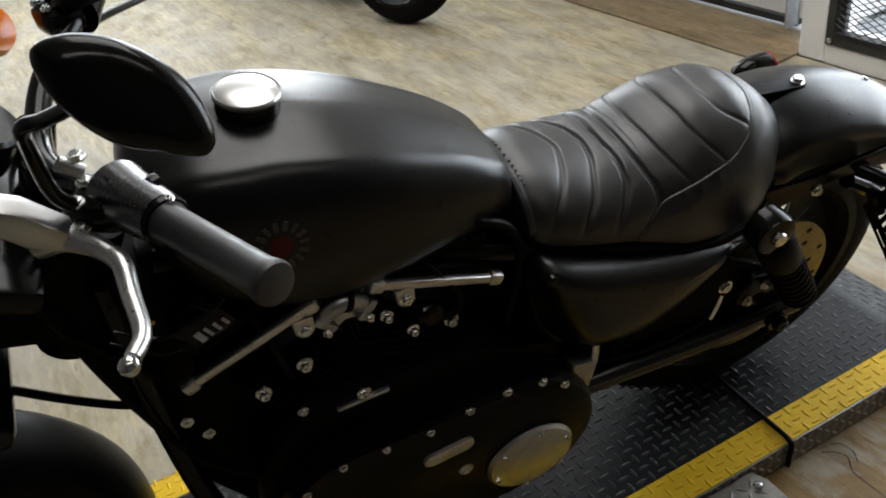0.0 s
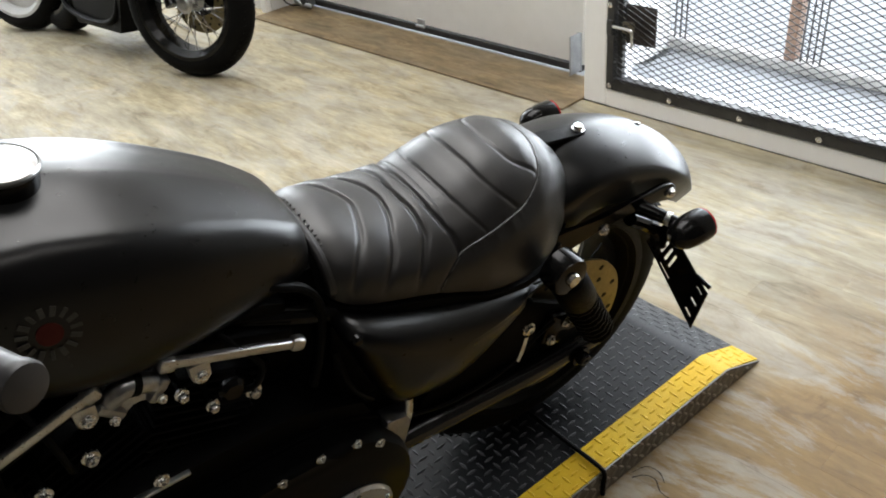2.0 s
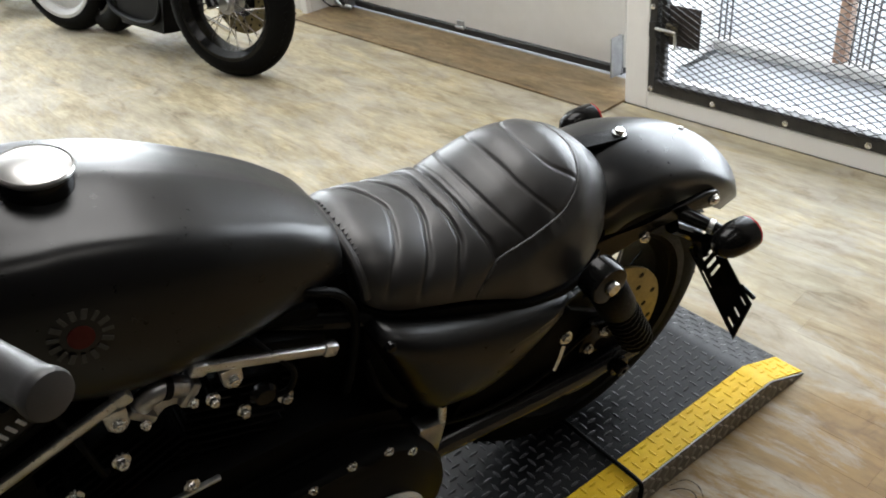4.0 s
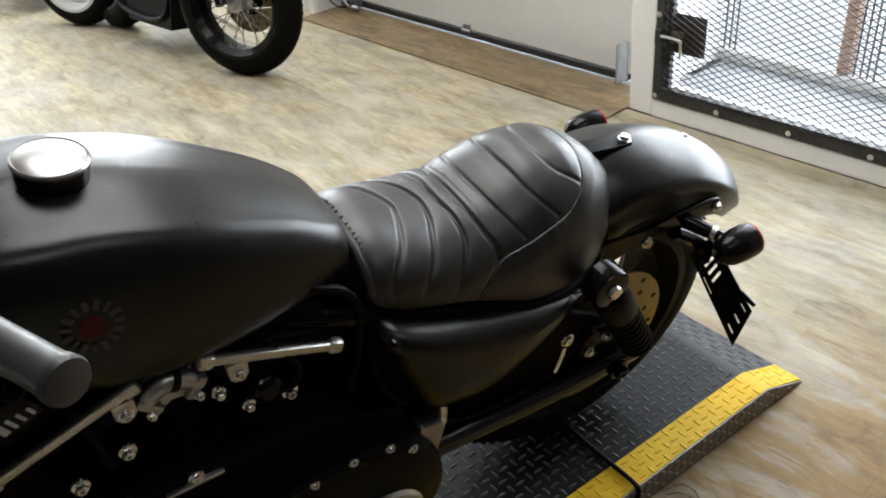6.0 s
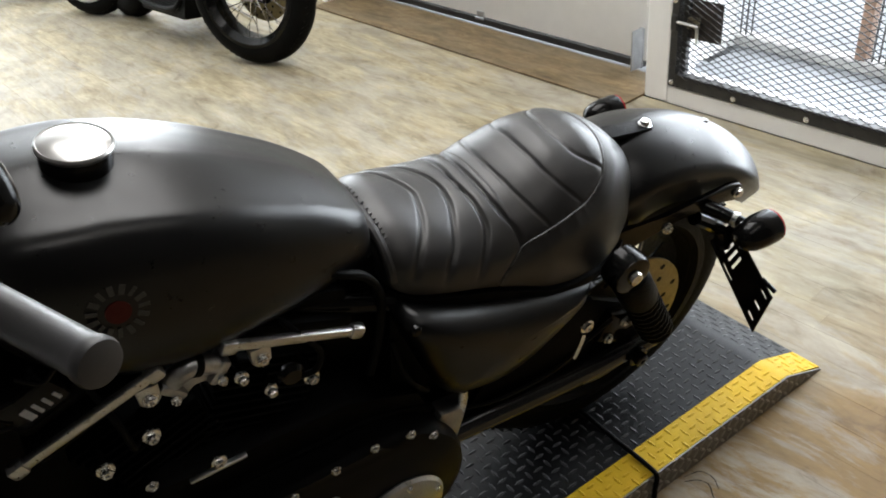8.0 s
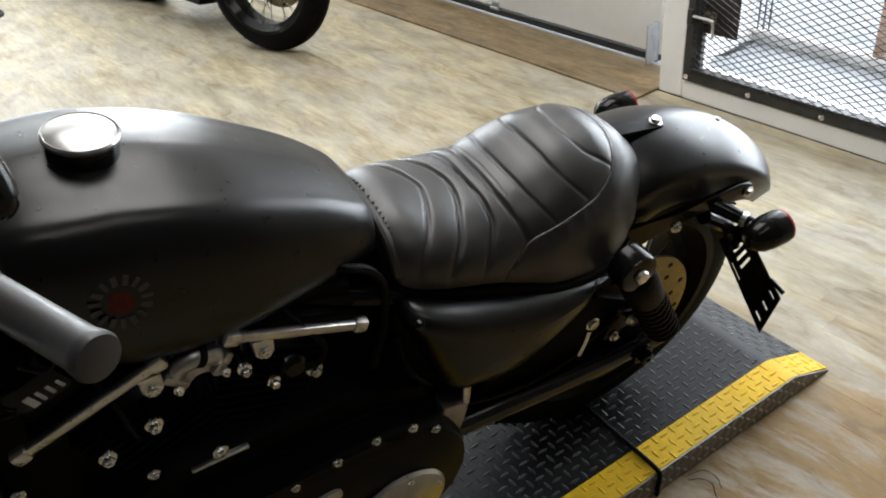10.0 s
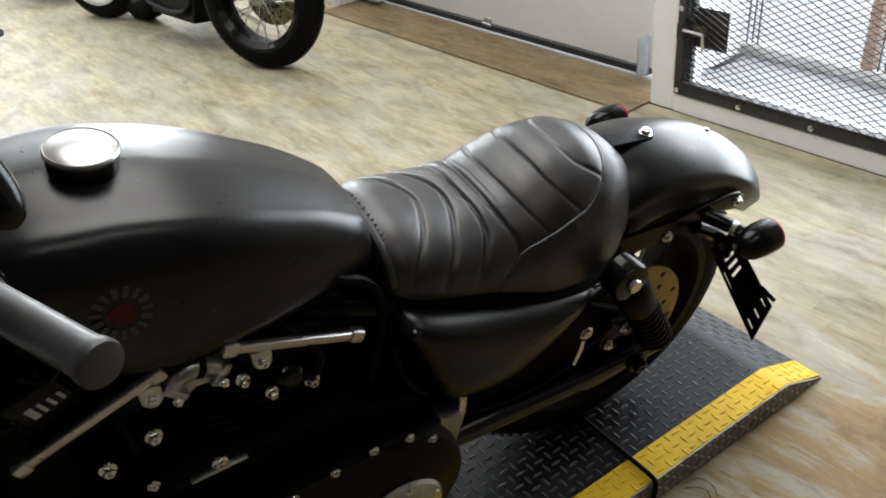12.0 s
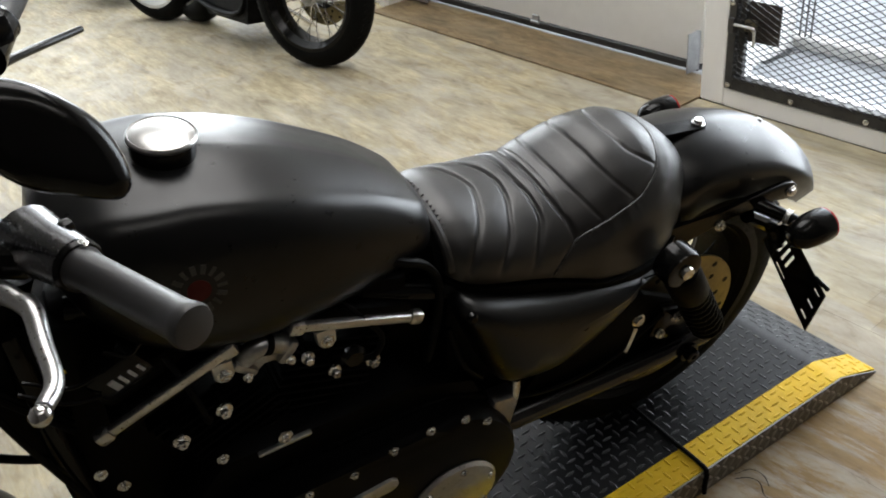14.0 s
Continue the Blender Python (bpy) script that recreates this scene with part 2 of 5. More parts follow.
def along(a, b):
    """A frame at a whose z axis points to b."""
    a, b = Vector(a), Vector(b)
    return Matrix.Translation(a) @ (b - a).to_track_quat("Z", "Y").to_matrix().to_4x4()


def lathe(profile, m=None, seg=32, bm=None):
    """Rings of (radius, height) about z."""
    bm = bm or bmesh.new()
    m = m or Matrix()
    rings = [[m @ Vector((max(r, 1e-4) * math.cos(a), max(r, 1e-4) * math.sin(a), z)) for a in (2 * math.pi * j / seg for j in range(seg))] for r, z in profile]
    add_loft(bm, rings, True, tuple(profile[0]) != tuple(profile[-1]))
    return bm


def block(sx, sy, sz, m=None, bevel=0.004, bm=None, segments=2):
    """A box with rounded edges, centred."""
    out = bm or bmesh.new()
    tmp = bmesh.new()
    bmesh.ops.create_cube(tmp, size=1.0)
    bmesh.ops.scale(tmp, vec=(sx, sy, sz), verts=tmp.verts)
    if bevel:
        bmesh.ops.bevel(tmp, geom=tmp.edges[:], offset=min(bevel, 0.45 * min(sx, sy, sz)), segments=segments, affect="EDGES", profile=0.5)
    if m is not None:
        bmesh.ops.transform(tmp, matrix=m, verts=tmp.verts)
    merge(out, tmp)
    return out


def merge(out, tmp):
    index = {v: out.verts.new(v.co) for v in tmp.verts}
    for f in tmp.faces:
        out.faces.new([index[v] for v in f.verts])
    tmp.free()


def prism(poly, depth, m=None, bevel=0.003, bm=None):
    """A flat plate with the outline poly (x, y), from z = 0 to depth."""
    out = bm or bmesh.new()
    tmp = bmesh.new()
    low = [tmp.verts.new((x, y, 0)) for x, y in poly]
    high = [tmp.verts.new((x, y, depth)) for x, y in poly]
    tmp.faces.new(list(reversed(low)))
    tmp.faces.new(high)
    for i in range(len(poly)):
        j = (i + 1) % len(poly)
        tmp.faces.new((low[i], low[j], high[j], high[i]))
    if bevel:
        rim = [e for e in tmp.edges if all(v in set(high) for v in e.verts)]
        bmesh.ops.bevel(tmp, geom=rim, offset=bevel, segments=2, affect="EDGES", profile=0.5)
    if m is not None:
        bmesh.ops.transform(tmp, matrix=m, verts=tmp.verts)
    merge(out, tmp)
    return out


def bolt(m, r=0.006, h=0.005, hexagon=True, bm=None):
    """A bolt head on a flange, rising along z."""
    bm = lathe([(r * 1.25, 0), (r * 1.25, h * 0.3), (r * 0.98, h * 0.35)], m, 16, bm)
    return lathe([(r * 0.9, h * 0.3), (r * 0.9, h * 0.85), (r * 0.7, h), (r * 0.35, h), (r * 0.3, h * 0.6)], m, 6 if hexagon else 16, bm)


def lerp_table(table, x):
    """A smooth curve through rows of (x, a, b, ...), with no overshoot."""
    if x <= table[0][0]:
        return table[0][1:]
    if x >= table[-1][0]:
        return table[-1][1:]
    k = next(i for i in range(len(table) - 1) if x <= table[i + 1][0])
    h = [table[i + 1][0] - table[i][0] for i in range(len(table) - 1)]
    out = []
    for c in range(1, len(table[0])):
        d = [(table[i + 1][c] - table[i][c]) / h[i] for i in range(len(h))]

        def tangent(i):
            if i == 0 or i == len(h):
                return d[0] if i == 0 else d[-1]
            return 0.0 if d[i - 1] * d[i] <= 0 else 3 * (h[i - 1] + h[i]) / ((2 * h[i] + h[i - 1]) / d[i - 1] + (h[i] + 2 * h[i - 1]) / d[i])

        t = (x - table[k][0]) / h[k]
        a, b = table[k][c], table[k + 1][c]
        out.append((2 * t ** 3 - 3 * t * t + 1) * a + (t ** 3 - 2 * t * t + t) * h[k] * tangent(k) + (3 * t * t - 2 * t ** 3) * b + (t ** 3 - t * t) * h[k] * tangent(k + 1))
    return tuple(out)

# ---- the showroom ----
def built(name, bm, mat, label="", smooth=False):
    return tagged(part(name, bm, mat, None, label, BUILD, smooth), kind="structure")


def wall_block(x0, x1, y0, y1, z0, z1, bm=None, bevel=0.003):
    return block(x1 - x0, y1 - y0, z1 - z0, Matrix.Translation(((x0 + x1) / 2, (y0 + y1) / 2, (z0 + z1) / 2)), bevel, bm, 1)


ROOM_H = 2.9
floor = built("floor", wall_block(-5.2, 3.6, -3.8, 0.0, -0.15, -0.014, bevel=0), M_PLY, "worn timber plank floor of the showroom")
ceiling = built("ceiling", wall_block(-5.2, 3.6, -3.8, 0.17, ROOM_H, ROOM_H + 0.12, bevel=0), M_CEIL, "plain painted ceiling")
# unseen dark wall, added so the motorcycle's near side reflects little light
built("unseen_wall_back", wall_block(-5.35, 3.6, -3.95, -3.8, 0, ROOM_H), M_DARKWALL, "unseen dark wall, added to keep the near side of the motorcycle black")
bm = wall_block(-5.35, -5.2, -3.8, 0.17, 0, 0.80, bevel=0)
wall_block(-5.35, -5.2, -3.8, 0.17, 2.78, ROOM_H, bm, 0)
wall_block(-5.35, -5.2, -3.8, -3.55, 0.80, 2.78, bm, 0)
wall_block(-5.35, -5.2, -0.25, 0.17, 0.80, 2.78, bm, 0)
built("wall_west", bm, M_WALL, "unseen white painted wall with an added window opening")
# unseen window, added as a bright source for the tank to reflect
window = tagged(thing("added_window_1", BUILD, "unseen white-framed window, added as a bright source for reflections", "window"), kind="structure")
for y0 in (-3.55, -2.73, -1.91, -1.09, -0.29):
    part("window_frame", wall_block(-5.30, -5.25, y0, y0 + 0.04, 0.80, 2.78, bevel=0.004), M_TRIM, window)
# second unseen dark wall, added for the same dim reflections
built("unseen_wall_east", wall_block(3.6, 3.75, -3.8, 0.17, 0, ROOM_H), M_DARKWALL, "unseen dark wall, added to keep the near side of the motorcycle black")
bm = wall_block(-5.2, -2.10, 0.0, 0.17, 0, 0.95, bevel=0)
wall_block(-5.2, -2.10, 0.0, 0.17, 2.78, ROOM_H, bm, 0)
wall_block(-5.2, -4.95, 0.0, 0.17, 0.95, 2.78, bm, 0)
wall_block(-2.30, -2.10, 0.0, 0.17, 0.95, 2.78, bm, 0)
built("wall_door_left", bm, M_WALL, "white painted wall beside the overhead door, with an added unseen window")
# window added out of view to whiten the reflection on the tank top
added_side_window = tagged(thing("added_window_2", BUILD, "unseen white-framed window, added to whiten the tank top reflection", "window"), kind="structure")
for x0 in (-4.95, -4.08, -3.20, -2.34):
    part("window_frame", wall_block(x0, x0 + 0.04, 0.08, 0.13, 0.95, 2.78, bevel=0.004), M_TRIM, added_side_window)
bm = wall_block(-2.10, -0.012, 0.0, 0.17, 2.2, 2.30, bevel=0)
wall_block(-2.10, -0.012, 0.0, 0.17, 2.83, ROOM_H, bm, 0)
wall_block(-1.20, -0.012, 0.0, 0.17, 2.30, 2.83, bm, 0)
built("wall_over_door", bm, M_WALL, "white wall above the overhead door, with an added unseen fanlight")
# unseen fanlight, added where the tank's reflection needs a bright spot
fanlight = tagged(thing("added_window_3", BUILD, "unseen fanlight, added to extend the bright tank reflection", "window"), kind="structure")
for x0 in (-2.10, -1.24):
    part("window_frame", wall_block(x0, x0 + 0.04, 0.08, 0.13, 2.30, 2.83, bevel=0.004), M_TRIM, fanlight)
built("wall_gate_post", wall_block(-0.012, 0.092, 0.0, 0.17, 0, ROOM_H, bevel=0.006), M_TRIM, "white painted post between door and mesh gate")
built("wall_gate_sill", wall_block(0.092, 1.50, 0.0, 0.17, 0.0, 0.07, bevel=0.004), M_TRIM, "white painted sill under the mesh gate")
built("wall_over_gate", wall_block(0.092, 1.50, 0.0, 0.17, 2.15, ROOM_H), M_WALL, "white wall above the mesh gate")
# unseen wall, brought in to 1.50 to keep gate light off the fender
built("wall_gate_right", wall_block(1.50, 3.6, 0.0, 0.17, 0, ROOM_H), M_WALL, "unseen white wall past the gate, set close to cut its light on the fender")

# overhead door with its seal, tracks and brackets
door = tagged(thing("overhead_door", BUILD, "closed cream sectional overhead door with a black bottom seal", "garage door"), kind="structure")
for i in range(4):
    panel = part("door_panel", wall_block(-2.08, -0.15, 0.185, 0.225, 0.045 + i * 0.53, 0.045 + i * 0.53 + 0.524, bevel=0.006), M_DOOR, door)
seal = part("bottom_seal", wall_block(-2.06, -0.16, 0.176, 0.222, 0.0135, 0.052, bevel=0.008), M_SEAL, door, "black rubber bottom seal")
clip = part("lift_clip", wall_block(-1.135, -1.075, 0.168, 0.184, 0.040, 0.052, bevel=0.002), M_GALV, door, "small galvanised lift handle")
wall_block(-1.128, -1.082, 0.176, 0.1845, 0.05, 0.078, bm=(bm := bmesh.new()), bevel=0.002)
part("lift_plate", bm, M_GALV, door)
part("door_track", wall_block(-2.10, -2.06, 0.150, 0.182, 0.02, 2.1, bevel=0.002), M_GALV, door, "galvanised steel door track")
bm = wall_block(-0.174, -0.150, 0.166, 0.172, 0.028, 0.186, bevel=0.001)
wall_block(-0.158, -0.152, 0.100, 0.166, 0.03, 0.19, bm, 0.001)
bracket = part("bottom_bracket", bm, M_GALV, door, "galvanised corner bracket with roller")
part("bracket_bolt", bolt(Matrix.Translation((-0.165, 0.166, 0.06)) @ pose(0, 0, 0, 90), 0.008, 0.006), M_BOLT, bracket)
part("bracket_bolt", bolt(Matrix.Translation((-0.17, 0.166, 0.15)) @ pose(0, 0, 0, 90), 0.008, 0.006), M_BOLT, bracket)
bm = wall_block(-2.06, -1.93, 0.12, 0.172, 0.02, 0.11, bevel=0.004)
tube([(-2.02, 0.11, 0.10), (-1.96, 0.09, 0.05), (-1.90, 0.12, 0.03)], 0.012, bm=bm)
part("left_bracket", bm, M_GALV, door, "galvanised corner bracket with roller")
part("roller", lathe([(0.0, 0), (0.022, 0), (0.022, 0.012), (0, 0.012)], Matrix.Translation((-1.945, 0.10, 0.055)) @ pose(0, 0, 0, 90), 16), M_SEAL, door)
built("wall_door_return", wall_block(-2.16, -2.102, -0.03, 0.0, 0, 2.2), M_TRIM, "white painted door casing")
part("wire", tube([(-2.095, 0.02, 0.42), (-2.07, 0.03, 0.2), (-2.085, 0.05, 0.09), (-2.03, 0.07, 0.035), (-1.98, 0.10, 0.03)], 0.004, 8), M_CABLE, door, "thin black wire")
built("door_threshold", wall_block(-2.10, -0.014, -0.125, 0.172, 0.0006, 0.009, bevel=0.002), M_PLY, "worn brown plywood threshold board")
built("outer_door_sill", wall_block(-2.10, -0.012, 0.173, 0.42, -0.02, 0.0, bevel=0.002), M_CONC, "pale concrete outside the door")

# mesh gate
gate = tagged(thing("mesh_gate", BUILD, "black steel gate with expanded metal mesh and a bolt latch", "gate"), kind="structure")
GX0, GX1, GZ0, GZ1 = 0.094, 1.498, 0.072, 2.12
part("stile", wall_block(GX0, GX0 + 0.030, -0.006, 0.030, GZ0, GZ1, bevel=0.002), M_IRON, gate)
part("stile", wall_block(GX1 - 0.030, GX1, -0.006, 0.030, GZ0, GZ1, bevel=0.002), M_IRON, gate)
part("rail", wall_block(GX0 + 0.031, GX1 - 0.031, -0.006, 0.030, GZ0, GZ0 + 0.048, bevel=0.002), M_IRON, gate)
part("rail", wall_block(GX0 + 0.031, GX1 - 0.031, -0.006, 0.030, GZ1 - 0.034, GZ1, bevel=0.002), M_IRON, gate)
part("inner_stile", wall_block(GX0 + 0.034, GX0 + 0.056, 0.012, 0.034, GZ0 + 0.036, GZ1 - 0.04, bevel=0.002), M_IRON, gate)
for bx in (0.109, 0.362, 0.627, 0.893, 1.16, 1.43):
    part("gate_bolt", bolt(Matrix.Translation((bx, -0.006, 0.088)) @ pose(0, 0, 0, 90), 0.008, 0.006, False), M_BOLT, gate)
for bz in (0.385, 0.68, 0.98, 1.28):
    part("gate_bolt", bolt(Matrix.Translation((0.106, -0.006, bz)) @ pose(0, 0, 0, 90), 0.008, 0.006, False), M_BOLT, gate)

# expanded metal: diamonds of flat strands
DX, DZ = 0.046, 0.0215
verts, faces = [], []


def strand(p, q, w=0.0023, y=-0.0086, d=0.004):
    dx, dz = q[0] - p[0], q[1] - p[1]
    n = math.hypot(dx, dz)
    ox, oz = -dz / n * w / 2, dx / n * w / 2
    i = len(verts)
    for yy in (y - d / 2, y + d / 2):
        for px, pz, s in ((*p, 1), (*q, 1), (*q, -1), (*p, -1)):
            verts.append((px + s * ox, yy, pz + s * oz))
    for f in ((0, 1, 2, 3), (7, 6, 5, 4), (0, 4, 5, 1), (2, 6, 7, 3)):
        faces.append(tuple(i + k for k in f))


nx, nz = int((1.50 - 0.15) / DX), int((0.95 - 0.11) / DZ)
for ix in range(nx):
    for iz in range(nz):
        x0, z0 = 0.128 + ix * DX, 0.108 + iz * DZ
        strand((x0, z0), (x0 + DX / 2, z0 + DZ / 2))
        strand((x0 + DX / 2, z0 + DZ / 2), (x0 + DX, z0))
        strand((x0, z0 + DZ), (x0 + DX / 2, z0 + DZ / 2))
        strand((x0 + DX / 2, z0 + DZ / 2), (x0 + DX, z0 + DZ))
mesh = bpy.data.meshes.new("mesh_panel")
mesh.from_pydata(verts, [], faces)
mesh.materials.append(M_MESH)
panel = tagged(new("mesh_panel", mesh), "dark expanded metal mesh", kind="stuff")
panel.parent = gate

# latch box behind the mesh, with its sliding bolt
part("latch_plate", wall_block(0.150, 0.273, 0.028, 0.034, 0.248, 0.388, bevel=0.002), worn("rusty_plate", (0.075, 0.055, 0.045), (0.045, 0.035, 0.03), 0.6), gate, "brown-black steel latch plate")
latch = part("latch", wall_block(0.155, 0.196, -0.004, 0.018, 0.292, 0.332, bevel=0.003), worn("brass_latch", (0.32, 0.28, 0.19), (0.22, 0.19, 0.13), 0.4, 0.7), gate, "dull brass slide latch")
part("latch_rod", tube([(0.118, -0.010, 0.312), (0.188, -0.012, 0.311), (0.201, -0.012, 0.303), (0.204, -0.012, 0.252)], 0.0055, 10), M_BRUSHED, latch, "bent steel rod")
part("keeper", wall_block(0.097, 0.122, -0.016, -0.005, 0.28, 0.335, bevel=0.003), M_IRON, latch)

# the bright vestibule past the gate
built("vestibule_floor", wall_block(-0.012, 2.6, 0.172, 0.80, -0.06, 0.0, bevel=0), M_CONC, "pale concrete floor behind the gate")
built("vestibule_sill", wall_block(-0.4, 2.6, 0.64, 0.72, 0.0, 0.045, bevel=0.006), M_KERB, "grey timber sill below the glazing")
built("vestibule_wall", wall_block(-0.10, -0.04, 0.173, 0.64, 0.0, 2.4, bevel=0.004), M_TRIM, "white side wall of the vestibule")
for px, pw, mat_, lab in ((0.478, 0.042, M_POST, "brown timber post of the glazed front"),):
    built("front_post", wall_block(px - pw / 2, px + pw / 2, 0.645, 0.70, 0.046, 2.3, bevel=0.004), mat_, lab)
for px in (-0.03, -0.005, 0.020, 0.520, 0.545, 0.570, 0.595):
    built("screen_bar", wall_block(px - 0.0035, px + 0.0035, 0.655, 0.662, 0.046, 2.3, bevel=0.002), M_IRON, "thin steel screen bar of the glazed front")
sky_mat = bpy.data.materials.new("overcast_sky")
sky_mat.use_nodes = True
b = sky_mat.node_tree.nodes["Principled BSDF"]
b.inputs["Base Color"].default_value = (0.8, 0.85, 0.9, 1)
b.inputs["Emission Color"].default_value = (0.90, 0.95, 1.0, 1)
b.inputs["Emission Strength"].default_value = 5.2
built("backdrop", wall_block(-4.5, 6.5, 2.6, 2.7, -0.3, 4.5, bevel=0), sky_mat, "plain bright overcast sky outside")
# glowing plane added behind the unseen west window
built("backdrop_west", wall_block(-7.3, -7.2, -5.5, 2.5, -0.3, 4.5, bevel=0), sky_mat, "glowing sky plane added behind the unseen west window")
built("ground", wall_block(-40, 40, 0.80, 40, -0.3, -0.07, bevel=0), M_CONC, "pale concrete yard outside")

# ---- lamps ----
# added lamp in the unseen west window
area_lamp("added_light_west", BUILD @ pose(-5.22, -1.9, 1.79, 0, -90, 0), 1.95, 3.2, 8, (0.95, 0.975, 1.0))
# added lamp in that side window, main source of the tank highlight
area_lamp("added_light_side", BUILD @ pose(-3.62, 0.06, 1.86, 90, 0, 180), 2.5, 1.78, 180, (0.90, 0.96, 1.0))
# added lamp in the fanlight opening
area_lamp("added_light_fanlight", BUILD @ pose(-1.65, 0.06, 2.565, 90, 0, 180), 0.8, 0.5, 24, (0.97, 0.985, 1.0))
area_lamp("daylight_gate", BUILD @ pose(0.80, 0.60, 0.98, 90, 0, 180), 1.35, 1.7, 44, (0.84, 0.92, 1.0))


def glow(name, color, strength):
    mat = material(name, (0.8, 0.8, 0.8), 0.4)
    b_ = mat.node_tree.nodes["Principled BSDF"]
    b_.inputs["Emission Color"].default_value = (*color, 1)
    b_.inputs["Emission Strength"].default_value = strength
    return mat


LAMP_COOL = glow("cool_diffuser", (1.0, 0.97, 0.92), 0.4)


def troffer(x, y, sx, sy, watts, color, label):
    m = BUILD @ pose(x, y, ROOM_H - 0.04)
    light = thing("ceiling_light", m, label, "ceiling light", "ceiling lights")
    part("housing", block(sx + 0.06, sy + 0.06, 0.04, Matrix.Translation((0, 0, 0.020)), 0.006), M_TRIM, light)
    part("diffuser", block(sx, sy, 0.012, Matrix.Translation((0, 0, -0.004)), 0.003), LAMP_COOL, light, "glowing diffuser")
    area_lamp("panel_lamp", m @ Matrix.Translation((0, 0, -0.02)), sx, sy, watts, color)


# unseen luminous panel, added to brighten the left floor and tank top
troffer(-3.05, -1.25, 3.6, 2.3, 32, (0.90, 0.96, 1.0), "unseen wide glowing ceiling panel, added to light the floor and tank top")
# unseen panel, added and placed where tank and seat reflect a bright ceiling
troffer(0.38, -1.28, 1.35, 1.65, 50, (1.0, 0.98, 0.965), "unseen white light panel, added for the tank and seat highlights")

for strip_y in (-2.35, -1.25):
    troffer(2.35, strip_y, 0.14, 0.95, 4.5, (1.0, 0.96, 0.92), "slim warm white strip light")

# ---- the display platform ----
PLAT = pose(2.006, -0.2295, 0, 0, 0, 4.5)
PL, PWID, RAMP, STRIPE = 2.15, 0.628, 0.127, 0.070
platform = thing("display_platform", PLAT, "low diamond plate display platform, black with yellow edges", "platform")
T = DECK - 0.0015


def deck_sheet(y0, y1):
    bm = bmesh.new()
    ring = [(-PL, T), (-PL + 0.02, T), (-RAMP - 0.02, T), (-RAMP, T - 0.0006), (0.0, 0.004), (0.0, 0.0), (-RAMP, 0.0), (-PL, 0.0)]
    add_loft(bm, [[(x, y, z) for x, z in ring] for y in (y0, y1)])
    return bm


part("deck", deck_sheet(STRIPE, PWID - STRIPE), M_DECK, platform, "black painted deck")
part("edge_strip", deck_sheet(0.004, STRIPE - 0.0005), M_YELLOW, platform, "yellow painted edge strip")
part("edge_strip", deck_sheet(PWID - STRIPE + 0.0005, PWID - 0.004), M_YELLOW, platform, "yellow painted edge strip")
bm = bmesh.new()
for y in (0.0, PWID - 0.0035):
    flare = -0.003 if y == 0.0 else 0.0
    add_loft(bm, [[(x, yy + flare * (1 - z / T), z) for x, z in ((-PL, T - 0.001), (-RAMP, T - 0.001), (-0.003, 0.003), (-0.003, 0.0), (-PL, 0.0))] for yy in (y, y + 0.0035)])
part("side_plate", bm, M_STEEL, platform, "bare steel tread plate side")


def lugs(name, cells, mat, lab):
    """Raised lens-shaped lugs of the tread plate, joined into one part."""
    vs, fs = [], []
    for m, turned in cells:
        i = len(vs)
        a = radians(45 if turned else -45)
        ca, sa = math.cos(a), math.sin(a)
        for x, y, z in ((-0.0125, 0, 0), (-0.004, -0.0036, 0), (0.004, -0.0036, 0), (0.0125, 0, 0), (0.004, 0.0036, 0), (-0.004, 0.0036, 0), (-0.006, 0, 0.0019), (0.006, 0, 0.0019)):
            vs.append(m @ Vector((x * ca - y * sa, x * sa + y * ca, z)))
        for f in ((0, 1, 6), (1, 2, 7, 6), (2, 3, 7), (3, 4, 7), (4, 5, 6, 7), (5, 0, 6)):
            fs.append(tuple(i + k for k in f))
    me = bpy.data.meshes.new(name)
    me.from_pydata(vs, [], fs)
    me.materials.append(mat)
    ob = tagged(new(name, me), lab, kind="stuff")
    ob.parent = platform
    return ob


PITCH = 0.0235
slope = math.atan2(T - 0.004, RAMP)


def deck_cells(y0, y1):
    out = []
    for ix in range(int(PL / PITCH)):
        for iy in range(int((PWID) / PITCH) + 1):
            x, y = -0.012 - ix * PITCH, 0.012 + iy * PITCH
            if not y0 + 0.004 < y < y1 - 0.004 or abs(x + RAMP) < 0.009:
                continue
            m = Matrix.Translation((x, y, T)) if x < -RAMP else Matrix.Translation((x, y, 0.004 - x * math.tan(slope))) @ Matrix.Rotation(slope, 4, "Y")
            out.append((m @ Matrix.Rotation(radians(45), 4, "Z"), (ix + iy) % 2 == 0))
    return out


lugs("tread_pattern", deck_cells(STRIPE, PWID - STRIPE), M_LUG, "worn raised lugs of the black deck")
lugs("tread_pattern", deck_cells(0, STRIPE) + deck_cells(PWID - STRIPE, PWID), M_YELLOW, "yellow raised lugs")
side = []
for ix in range(int(PL / 0.02)):
    x = -0.03 - ix * 0.0205
    top = T if x < -RAMP else 0.004 - x * math.tan(slope)
    for iz, z in enumerate((0.011, 0.0275, 0.044)):
        if z + 0.006 < top:
            side.append((Matrix.Translation((x, -0.003 * (1 - z / T), z)) @ Matrix.Rotation(radians(90), 4, "X"), (ix + iz) % 2 == 0))
lugs("side_pattern", side, M_LUGSTEEL, "bright raised lugs on the side plate")

# grey foot plate beside the platform
foot = thing("foot_plate", pose(1.375, -0.283, 0, 0, 0, 4.5), "grey diamond plate tab with a rounded corner beside the platform", "steel plate")
